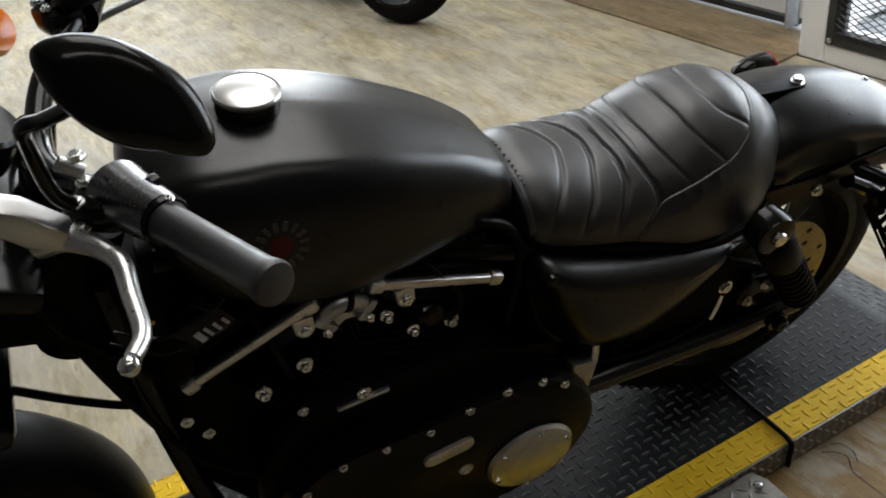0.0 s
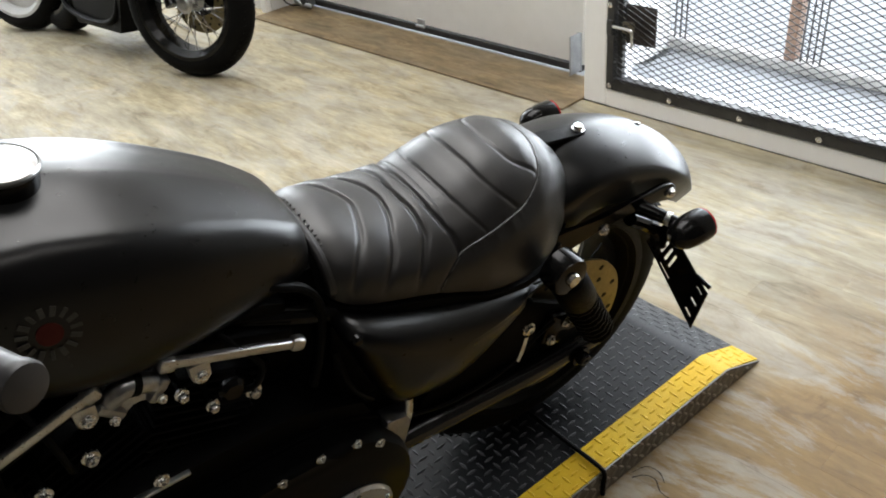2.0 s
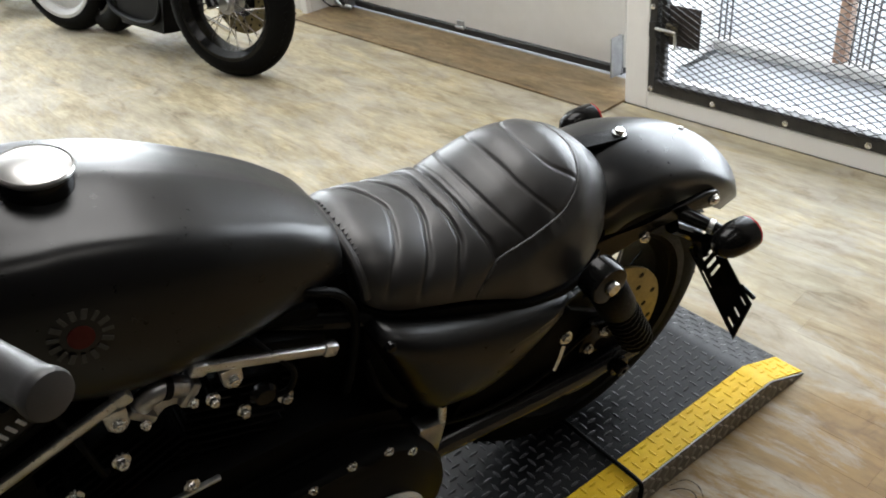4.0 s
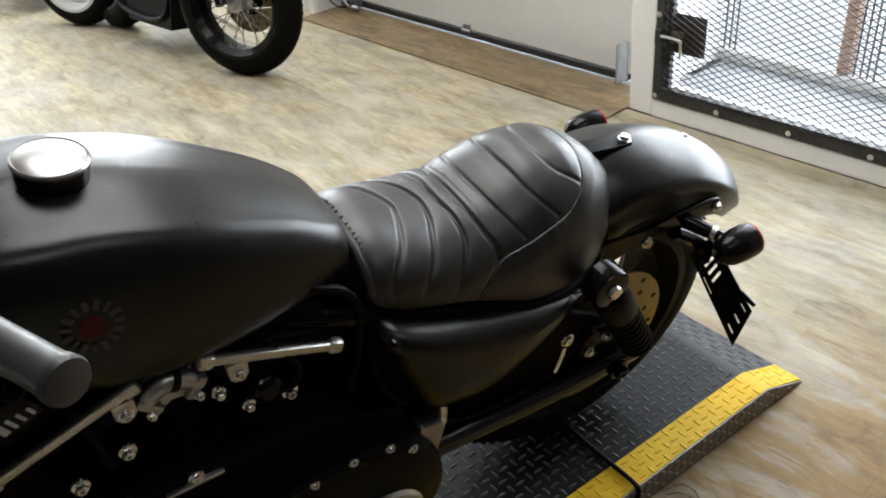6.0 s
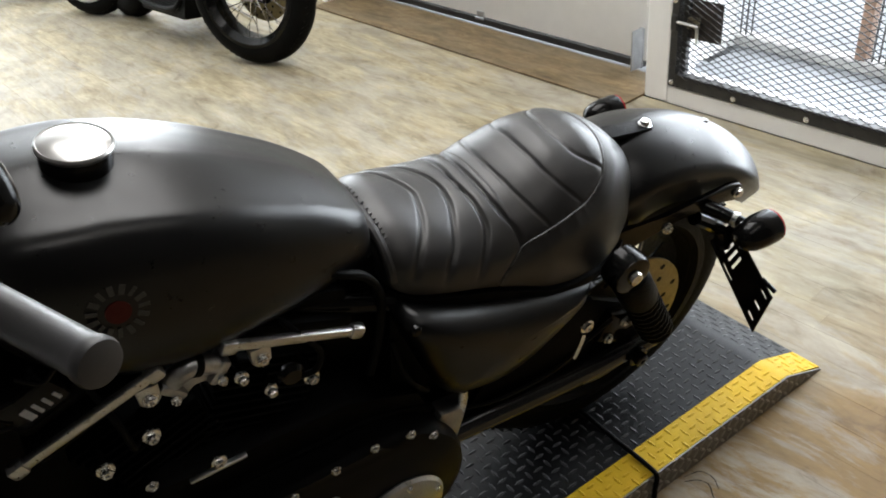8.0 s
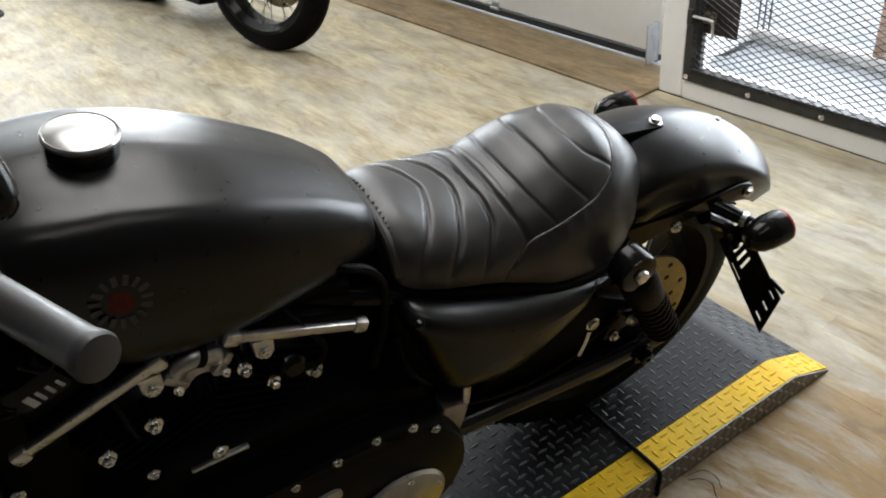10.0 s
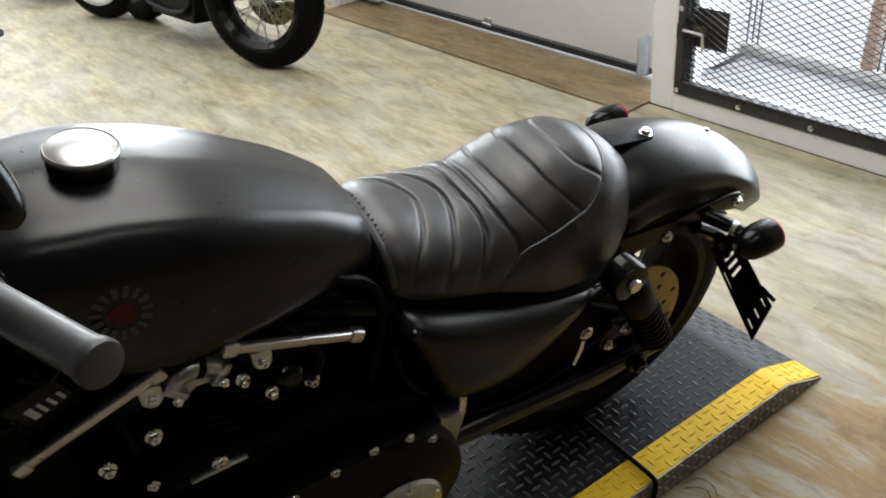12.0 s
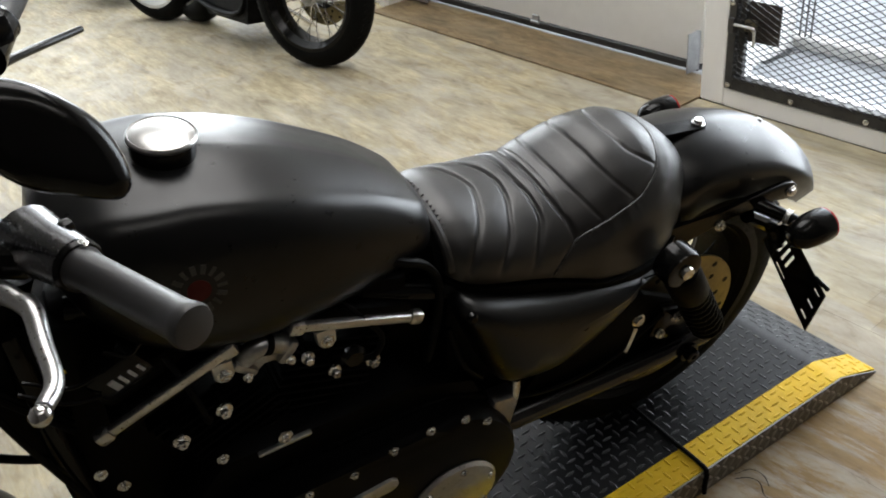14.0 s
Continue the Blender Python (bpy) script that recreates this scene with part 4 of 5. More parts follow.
# front fender, fork, headlamp
rings = []
for i in range(25):
    a = radians(-12 + 150 * i / 24)
    ring = []
    for k in range(17):
        v = -1 + 2 * k / 16
        r = 0.336 - 0.022 * abs(v) ** 2.2 - (0.035 * (abs(v) - 0.8) / 0.2 if abs(v) > 0.8 else 0)
        ring.append(Vector((0.078 + r * math.cos(a), 0.076 * v, 0.325 + r * math.sin(a))))
    rings.append(ring + [q + (Vector((0.078, q.y, 0.325)) - q).normalized() * 0.003 for q in reversed(ring)])
part("front_fender", loft(rings), M_COVER, bike, "matte black front fender", sharp=60)
for s in (-1, 1):
    leg = part("fork_leg", tube([(0.062, s * 0.098, 0.31), (0.26, s * 0.098, 0.65)], 0.029, 20), M_GLOSS, bike, "black fork slider")
    part("fork_tube", tube([(0.24, s * 0.098, 0.615), (0.43, s * 0.098, 0.945)], 0.0205, 16), M_GLOSS, leg)
    bm = bmesh.new()
    for k in range(9):
        q = Vector((0.255, s * 0.098, 0.645)) + Vector((0.5, 0, 0.866)) * 0.015 * k
        lathe([(0.022, -0.005), (0.031, 0), (0.022, 0.005)], along(q, q + Vector((0.5, 0, 0.866))), 20, bm)
    part("fork_gaiter", bm, M_RUBBER, leg, "ribbed rubber fork gaiter")
for dist, sx in ((0.46, 0.055), (0.66, 0.06)):
    q = Vector((0.085, 0, 0.330)) + Vector((0.5, 0, 0.866)) * dist
    part("fork_clamp", block(0.075, 0.27, 0.035, Matrix.Translation(q + Vector((0.02, 0, 0))) @ pose(0, 0, 0, 0, 30, 0), 0.012), M_GLOSS, bike, "black fork clamp")
part("headlamp", lathe([(0, 0.075), (0.03, 0.072), (0.06, 0.055), (0.077, 0.02), (0.080, -0.02), (0.078, -0.035), (0, -0.04)], Matrix.Translation((0.265, 0, 0.80)) @ pose(0, 0, 0, 0, 90, 0), 32), M_GLOSS, bike, "black headlamp shell")
part("speedometer", lathe([(0, -0.03), (0.042, -0.028), (0.046, 0.0), (0.046, 0.012), (0.042, 0.016), (0, 0.016)], Matrix.Translation((0.455, 0, 1.005)) @ pose(0, 0, 0, 0, 35, 0), 32), M_GLOSS, bike, "black speedometer pod")
part("steering_head", tube([(0.43, 0, 0.70), (0.52, 0, 0.86)], 0.035, 20), M_ENGINE, bike, "black steering head")

# handlebar with controls, both sides
bar = part("handlebar", tube([(0.604, -0.226, 1.013), (0.574, -0.165, 1.005), (0.525, -0.085, 0.985), (0.508, 0, 0.972), (0.525, 0.085, 0.985), (0.574, 0.165, 1.005), (0.604, 0.226, 1.013)], 0.0128, 14), M_GLOSS, bike, "black handlebar")
for s in (-1, 1):
    part("riser", tube([(0.475, s * 0.035, 0.885), (0.508, s * 0.035, 0.972)], 0.019, 14), M_GLOSS, bar)
    g0, g1 = Vector((0.604, s * 0.226, 1.0135)), Vector((0.664, s * 0.350, 1.030))
    n = (g1 - g0).length
    grip = part("grip", lathe([(0, 0), (0.0185, 0), (0.0185, 0.004), (0.0162, 0.008), (0.0162, n - 0.016), (0.0176, n - 0.010), (0.0182, n - 0.004), (0.0168, n - 0.0005), (0.0150, n), (0.0, n + 0.001)], along(g0, g1), 40), M_GRIP, bike, "grey-black rubber handlebar grip")
    part("grip_flange", lathe([(0, -0.004), (0.0215, -0.004), (0.0225, 0.0), (0.0205, 0.004), (0, 0.004)], along(g0, g1), 30), M_GLOSS, grip)
    housing = part("switch_housing", tube([(0.573, s * 0.166, 1.010), (0.586, s * 0.193, 1.012), (0.603, s * 0.224, 1.0145)], (0.029, 0.022), 20), M_GUN if s < 0 else M_GLOSS, bike, "dark silver switch housing" if s < 0 else "black switch housing")
    part("switch_button", block(0.016, 0.012, 0.012, Matrix.Translation((0.603, s * 0.192, 1.028)) @ pose(0, 0, 0, 0, 0, -s * 26), 0.004), M_GLOSS, housing)
    part("housing_screw", bolt(Matrix.Translation((0.612, s * 0.222, 1.030)), 0.004, 0.004, False), M_BOLT, housing)
    perch = part("perch", block(0.048, 0.05, 0.034, Matrix.Translation((0.561, s * 0.172, 1.008)) @ pose(0, 0, 0, 0, 0, s * 30), 0.011), M_GLOSS, bike, "black lever perch")
    if s < 0:
        clamp = part("clutch_perch", prism([(0.478, 1.058), (0.505, 1.040), (0.532, 1.004), (0.522, 0.988), (0.494, 1.006), (0.470, 1.040)], 0.026, left(0, -0.172, 0), 0.006), M_CAP, bike, "pale silver clutch lever perch")
        part("cable_ferrule", tube([(0.541, -0.170, 1.058), (0.556, -0.172, 1.044)], 0.0065, 12), M_CAP, clamp)
        part("perch_bolt", bolt(Matrix.Translation((0.556, -0.168, 1.056)), 0.0065, 0.006), M_BOLT, clamp)
    part("perch_bolt", bolt(Matrix.Translation((0.552, s * 0.160, 1.025)), 0.006, 0.005), M_BOLT, perch)
    part("perch_bolt", bolt(Matrix.Translation((0.542, s * 0.182, 1.024)), 0.006, 0.005), M_BOLT, perch)
    if s < 0:
        lever = part("clutch_lever", tube([(0.556, -0.224, 0.995), (0.561, -0.240, 0.996), (0.561, -0.269, 0.990), (0.562, -0.309, 0.987), (0.552, -0.332, 0.990)], (0.0092, 0.0066), 12), M_BRUSHED, bike, "bright clutch lever")
        part("lever_ball", lathe([(0.0085 * math.sin(math.pi * k / 10), -0.0085 * math.cos(math.pi * k / 10)) for k in range(11)], Matrix.Translation((0.549, -0.339, 0.991)), 18), M_CHROME, lever)
        part("lever_arm", tube([(0.500, -0.172, 0.988), (0.522, -0.186, 0.996), (0.545, -0.208, 0.996), (0.559, -0.232, 0.995)], (0.013, 0.0075), 14), M_BRUSHED, lever, "silver lever body")
        part("pivot_bolt", bolt(Matrix.Translation((0.538, -0.190, 1.004)), 0.007, 0.006), M_BOLT, lever)
    else:
        part("brake_lever", tube([(0.548, 0.180, 0.985), (0.577, 0.220, 0.966), (0.608, 0.275, 0.946), (0.646, 0.330, 0.926), (0.693, 0.380, 0.910)], (0.0065, 0.0050), 12), M_GLOSS, bike, "black brake lever")
        res = part("brake_reservoir", block(0.055, 0.060, 0.036, Matrix.Translation((0.582, 0.178, 1.036)) @ pose(0, 0, 0, 0, 0, 20), 0.008), M_GLOSS, bike, "black brake fluid reservoir")
        part("reservoir_screw", bolt(Matrix.Translation((0.597, 0.190, 1.054)), 0.005, 0.003, False), M_BOLT, res)
        part("reservoir_screw", bolt(Matrix.Translation((0.567, 0.168, 1.054)), 0.005, 0.003, False), M_BOLT, res)
    # front signals on short stalks
    c = Vector((0.457, s * 0.225, 0.985))
    if s > 0:
        sig = part("front_signal", lathe([(0, -0.040), (0.018, -0.034), (0.029, -0.012), (0.030, 0.022), (0, 0.024)], Matrix.Translation(c) @ pose(0, 0, 0, 0, 70, -35), 28), M_GLOSS, bike, "black bullet front turn signal")
        part("amber_lens", lathe([(0.0295, 0.0205), (0.031, 0.030), (0.026, 0.042), (0, 0.046)], Matrix.Translation(c) @ pose(0, 0, 0, 0, 70, -35), 28), M_AMBER, sig, "amber signal lens")

# left mirror seen from behind, on its bent stem
eye_l, mid = Vector((0.636, -0.77, 1.46)), Vector((0.6115, -0.299, 1.181))
view = (mid - eye_l).normalized()
ax = Vector((0.092, -0.042, -0.074)).normalized()
ax = (ax - view * ax.dot(view)).normalized()
ay = view.cross(ax).normalized()
SHELL = [(-0.0497, 0.003), (-0.0492, -0.0084), (-0.0354, -0.0210), (-0.0144, -0.0290), (0.0078, -0.0297), (0.0296, -0.0260), (0.0483, -0.0158), (0.0620, -0.0020), (0.0640, 0.0075), (0.0590, 0.0150), (0.0381, 0.0225), (0.0147, 0.0284), (-0.0030, 0.0277), (-0.0184, 0.0240), (-0.0355, 0.0163)]
shell = [q for q in smooth_path([(u, v, 0) for u, v in SHELL[-1:] + SHELL + SHELL[:2]], 4)[4:-4]][:-1]
rings = []
for k in range(17):
    b = math.pi * k / 16
    rr, hh = max(math.sin(b) ** 0.55, 0.01), -math.cos(b) * (0.018 if k < 8 else 0.006)
    rings.append([mid + (ax * q.x + ay * q.y) * rr + view * hh for q in shell])
mirror = part("mirror", loft(rings), M_GLOSS, bike, "black teardrop rear-view mirror", sharp=60)
part("mirror_stem", tube([(0.584, -0.284, 1.172), (0.559, -0.252, 1.148), (0.543, -0.237, 1.137), (0.536, -0.215, 1.104), (0.532, -0.190, 1.045), (0.545, -0.180, 1.015)], (0.0055, 0.0068), 12), M_GLOSS, mirror)

# frame
for s in (-1, 1):
    part("frame_tube", tube([(0.50, s * 0.035, 0.80), (0.495, s * 0.06, 0.60), (0.50, s * 0.085, 0.40), (0.53, s * 0.105, 0.24), (0.62, s * 0.11, 0.19), (1.0, s * 0.11, 0.19), (1.08, s * 0.105, 0.28)], 0.0165, 14), M_GLOSS, bike, "black frame tube")
    part("frame_rail", tube([(0.56, s * 0.03, 0.80), (0.80, s * 0.06, 0.735), (0.98, s * 0.085, 0.665), (1.20, s * 0.105, 0.60), (1.33, s * 0.11, 0.575)], 0.015, 12), M_GLOSS, bike, "black upper frame rail")
    arm = part("swingarm", tube([(1.04, s * 0.115, 0.325), (1.15, s * 0.125, 0.330), (1.35, s * 0.128, 0.318), (1.52, s * 0.128, 0.318)], 0.021, 14), M_ARM, bike, "gloss black swingarm")
    part("axle_nut", bolt(left(1.464, -0.150, 0.318) if s < 0 else left(1.464, 0.150, 0.318) @ pose(0, 0, 0, 180), 0.016, 0.018), M_GLOSS, arm)
    # shock absorber
    p0, p1 = Vector((1.370, s * 0.160, 0.584)), Vector((1.490, s * 0.160, 0.375))
    f = along(p0, p1)
    n = (p1 - p0).length
    shock = part("shock_absorber", lathe([(0, 0.012), (0.020, 0.013), (0.027, 0.018), (0.031, 0.03), (0.031, 0.085), (0.029, 0.09), (0.018, 0.092), (0.016, n), (0, n)], f, 28), M_ENGINE, bike, "black rear shock absorber")
    coil = [f @ Vector((0.026 * math.cos(a), 0.026 * math.sin(a), 0.088 + (n - 0.105) * k / 90)) for k, a in ((k, 2 * math.pi * 8 * k / 90) for k in range(91))]
    part("spring", tube(coil, 0.0052, 8, 1), M_ENGINE, shock, "black coil spring")
    part("shock_eye", lathe([(0, -0.016), (0.034, -0.016), (0.034, 0.010), (0.031, 0.017), (0.020, 0.019), (0, 0.019)], left(1.362, s * 0.165, 0.597), 26), M_GLOSS, shock)
    part("shock_bolt", lathe([(0.012, 0.012), (0.012, 0.021), (0.0105, 0.026), (0.006, 0.028), (0, 0.0285)], left(1.362, -0.165, 0.597) if s < 0 else left(1.362, 0.165, 0.597) @ pose(0, 0, 0, 180), 24), M_CHROME, shock, "domed chrome shock bolt")

# engine: crankcase, two cylinders in a vee, rocker boxes
CR = Vector((0.755, 0, 0.410))
part("crankcase", prism([(0.56, 0.30), (0.60, 0.22), (0.72, 0.18), (0.95, 0.18), (1.06, 0.22), (1.08, 0.36), (1.04, 0.47), (0.93, 0.52), (0.66, 0.53), (0.58, 0.44)], 0.24, Matrix.Translation((0, 0.12, 0)) @ SIDE, 0.015), M_ENGINE, bike, "black engine crankcase")
for s, nm in ((-1, "front"), (1, "rear")):
    axis = Vector((s * math.sin(radians(22.5)), 0, math.cos(radians(22.5))))
    f = along(CR, CR + axis)
    f = Matrix.Translation(CR) @ pose(0, 0, 0, 0, s * 22.5, 0)
    cyl = part("cylinder", block(0.085, 0.10, 0.20, f @ Matrix.Translation((0, 0, 0.14)), 0.02), M_ENGINE, bike, "black finned engine cylinder")
    for k in range(12):
        w = 0.138 if k < 8 else 0.15
        part("cooling_fin", block(w, 0.176, 0.0042, f @ Matrix.Translation((0, 0, 0.085 + 0.0148 * k)), 0.0018, None, 1), M_ENGINE, cyl)
    rocker = part("rocker_box", block(0.172, 0.205, 0.030, f @ Matrix.Translation((0, 0, 0.300)), 0.010), M_ENGINE, bike, "black rocker box")
    part("rocker_cover", block(0.150, 0.180, 0.034, f @ Matrix.Translation((0, 0, 0.333)), 0.014), M_ENGINE, rocker)
    part("pushrod_tube", tube([f @ Vector((0.03, 0.10, 0.06)), f @ Vector((0.03, 0.10, 0.28))], 0.012, 12), M_GLOSS, cyl)


def rail(p, q, tab, name="rocker_rail"):
    """A polished strip with blocks at both ends and a bolt tab below."""
    p, q = Vector(p), Vector(q)
    d = (q - p).normalized()
    f = Matrix.Translation((p + q) / 2) @ pose(0, 0, 0, 0, -math.degrees(math.atan2(d.z, d.x)), 0)
    n = (q - p).length
    ob = part(name, block(n, 0.010, 0.0125, f, 0.0025), M_BRUSHED, bike, "polished alloy rocker box strip")
    for e in (-1, 1):
        part("end_boss", block(0.020, 0.016, 0.019, f @ Matrix.Translation((e * (n / 2 - 0.006), 0.0, 0.0)), 0.005), M_BRUSHED, ob)
    t = Vector(tab)
    part("tab", prism([(-0.013, 0.018), (0.013, 0.018), (0.012, -0.006), (0.006, -0.014), (-0.006, -0.014), (-0.012, -0.006)], 0.012, left(t.x, t.y + 0.008, t.z) @ pose(0, 0, 0, 0, 0, 0), 0.003), M_BRUSHED, ob)
    part("tab_bolt", bolt(left(t.x, t.y - 0.003, t.z), 0.0075, 0.008, False), M_BOLT, ob)


rail((0.545, -0.121, 0.679), (0.712, -0.121, 0.741), (0.694, -0.121, 0.706))
rail((0.783, -0.121, 0.735), (0.950, -0.121, 0.664), (0.822, -0.121, 0.693))

# intake manifold between the cylinders
manifold = part("intake_manifold", tube([(0.716, -0.108, 0.696), (0.732, -0.113, 0.713), (0.748, -0.114, 0.717), (0.764, -0.112, 0.708), (0.778, -0.106, 0.690)], 0.0125, 16), M_ALU, bike, "cast alloy intake manifold")
for x, z, t in ((0.719, 0.694, 42), (0.773, 0.694, -42)):
    flange = part("flange", block(0.012, 0.030, 0.036, Matrix.Translation((x, -0.108, z)) @ pose(0, 0, 0, 0, -t, 0), 0.004), M_ALU, manifold)
    part("flange_bolt", bolt(left(x, -0.124, z - 0.008), 0.005, 0.007), M_BOLT, flange)
part("web", prism([(0.728, 0.700), (0.748, 0.710), (0.766, 0.700), (0.762, 0.676), (0.752, 0.688), (0.742, 0.688), (0.732, 0.672)], 0.010, Matrix.Translation((0, -0.104, 0)) @ SIDE, 0.003), M_ALU, manifold)
part("hose_clamp", lathe([(0.0120, -0.004), (0.0142, -0.004), (0.0142, 0.004), (0.0120, 0.004)], along((0.750, -0.114, 0.717), (0.764, -0.112, 0.708)), 24), M_CABLE, manifold)

for x, y, z, r in ((0.682, -0.115, 0.641, 0.0085), (0.624, -0.115, 0.617, 0.0085), (0.879, -0.115, 0.618, 0.0085), (0.826, -0.115, 0.628, 0.007), (0.795, -0.115, 0.672, 0.007)):
    stud = part("head_bolt", tube([(x, y + 0.03, z + 0.004), (x, y - 0.006, z)], r * 0.8, 10), M_GLOSS, bike, "cylinder head bolt")
    part("bolt_head", bolt(left(x, y - 0.004, z), r, 0.012), M_BOLT, stud)
part("horn_mount", lathe([(0, 0), (0.016, 0), (0.018, 0.006), (0.012, 0.012), (0, 0.012)], left(0.853, -0.118, 0.642), 22), M_GLOSS, bike, "small black bracket boss")

# primary cover
def capsule(c0, r0, c1, r1, n=18):
    out = []
    base = math.atan2(c1[1] - c0[1], c1[0] - c0[0])
    off = math.acos((r0 - r1) / math.dist(c0, c1))
    for k in range(n + 1):
        a = base + off + (2 * math.pi - 2 * off) * k / n
        out.append((c0[0] + r0 * math.cos(a), c0[1] + r0 * math.sin(a)))
    for k in range(n + 1):
        a = base - off + 2 * off * k / n
        out.append((c1[0] + r1 * math.cos(a), c1[1] + r1 * math.sin(a)))
    return out


primary = part("primary_cover", prism(capsule((0.705, 0.355), 0.115, (0.945, 0.315), 0.150), 0.065, Matrix.Translation((0, -0.105, 0)) @ SIDE, 0.018), M_COVER, bike, "black primary cover")
part("cover_lip", prism(capsule((0.705, 0.355), 0.122, (0.945, 0.315), 0.157), 0.018, Matrix.Translation((0, -0.108, 0)) @ SIDE, 0.004), M_ENGINE, primary)
for x, z in ((0.937, 0.4735), (0.878, 0.466), (0.816, 0.455), (0.994, 0.462), (1.032, 0.432), (0.750, 0.459), (0.687, 0.460), (0.630, 0.43), (0.60, 0.36)):
    part("cover_bolt", bolt(left(x, -0.168, z), 0.0062, 0.006), M_BOLT, primary)
derby = part("derby_cover", lathe([(0, 0), (0.074, 0), (0.076, 0.004), (0.072, 0.010), (0.06, 0.013), (0, 0.015)], left(0.974, -0.169, 0.277), 48), M_BRUSHED, primary, "polished round clutch cover")
for k in range(6):
    a = radians(20 + 60 * k)
    part("derby_bolt", bolt(left(0.974 + 0.064 * math.cos(a), -0.180, 0.277 + 0.064 * math.sin(a)), 0.005, 0.005), M_BOLT, derby)
part("inspection_cover", prism(capsule((0.812, 0.388), 0.013, (0.866, 0.393), 0.013), 0.006, Matrix.Translation((0, -0.1695, 0)) @ SIDE, 0.002), M_BRUSHED, primary, "polished inspection cover")
part("drain_bolt", bolt(left(0.864, -0.169, 0.316), 0.010, 0.006), M_BRUSHED, primary)
part("case_strip", block(0.072, 0.008, 0.005, Matrix.Translation((0.738, -0.150, 0.566)) @ pose(0, 0, 0, 0, -1, 0), 0.002), M_ALU, bike, "dull alloy linkage strip")
part("strip_bolt", bolt(left(0.740, -0.152, 0.583), 0.008, 0.008), M_BOLT, bike)
for x, z in ((0.662, 0.548), (0.545, 0.58), (0.528, 0.617)):
    part("case_bolt", bolt(left(x, -0.120, z), 0.0065, 0.006), M_BOLT, bike)

# side cover under the seat
POLY = [(1.003, 0.648), (1.012, 0.659), (1.040, 0.657), (1.168, 0.610), (1.315, 0.571), (1.324, 0.560), (1.318, 0.535), (1.222, 0.468), (1.150, 0.450), (1.090, 0.462), (1.060, 0.484), (1.024, 0.580)]
cx, cz = sum(p[0] for p in POLY) / len(POLY), sum(p[1] for p in POLY) / len(POLY)
poly = [(q.x, q.y) for q in smooth_path([(x, z, 0) for x, z in POLY + POLY[:1]], 4)[:-1]]
rings = []
for scale_, depth in ((1.0, -0.085), (1.0, -0.116), (0.985, -0.130), (0.95, -0.142), (0.88, -0.153), (0.74, -0.163), (0.5, -0.170), (0.2, -0.173)):
    rings.append([Vector((cx + (x - cx) * scale_, depth, cz + (z - cz) * scale_)) for x, z in poly])
cover = part("side_cover", loft(rings), M_PAINT, bike, "matte black side cover under the seat", sharp=60)
part("cover_knob", lathe([(0, 0), (0.008, 0), (0.008, 0.006), (0.005, 0.009), (0, 0.009)], left(1.013, -0.148, 0.655), 18), M_GLOSS, cover)

# belt guard, brake caliper, side stand, foot peg, linkage
part("belt_guard", prism([(1.10, 0.275), (1.30, 0.285), (1.45, 0.30), (1.44, 0.43), (1.37, 0.475), (1.2, 0.455)], 0.012, Matrix.Translation((0, -0.096, 0)) @ SIDE, 0.004), M_ENGINE, bike, "black belt guard")
guard = part("rear_caliper", block(0.10, 0.045, 0.07, Matrix.Translation((1.44, -0.105, 0.385)) @ pose(0, 0, 0, 0, 20, 0), 0.012), M_GLOSS, bike, "black rear brake caliper")
part("caliper_bolt", bolt(left(1.435, -0.128, 0.405), 0.008, 0.008), M_BOLT, guard)
part("caliper_bolt", bolt(left(1.405, -0.128, 0.378), 0.008, 0.008), M_BOLT, guard)
part("brake_line", tube([(1.09, -0.13, 0.40), (1.18, -0.135, 0.375), (1.28, -0.14, 0.385), (1.34, -0.14, 0.42), (1.40, -0.13, 0.43)], 0.0035, 8), M_CABLE, bike, "black brake line")
part("line_clip", tube([(1.325, -0.145, 0.455), (1.318, -0.147, 0.43), (1.308, -0.150, 0.41)], 0.0045, 8), M_CHROME, bike)
part("arm_bolt", bolt(left(1.325, -0.147, 0.475), 0.010, 0.008), M_BOLT, bike)
part("peg_mount", block(0.05, 0.035, 0.085, Matrix.Translation((1.078, -0.125, 0.375)) @ pose(0, 0, 0, 0, 12, 0), 0.008), M_ALU, bike, "cast foot peg mount")
part("peg_spring", tube([(1.108, -0.13, 0.44), (1.104, -0.135, 0.41), (1.096, -0.135, 0.385)], 0.007, 10), M_BOLT, bike)
tanl = math.tan(radians(LEAN))
stand = part("side_stand", tube([(0.80, -0.10, 0.20), (0.78, -0.20, 0.125), (0.765, -0.285, 0.285 * tanl + 0.033)], (0.014, 0.011), 12), M_GLOSS, bike, "black side stand")
part("stand_foot", block(0.05, 0.035, 0.008, Matrix.Translation((0.765, -0.29, 0.29 * tanl + 0.0255)) @ pose(0, 0, 0, -LEAN, 0, 0), 0.003), M_GLOSS, stand)

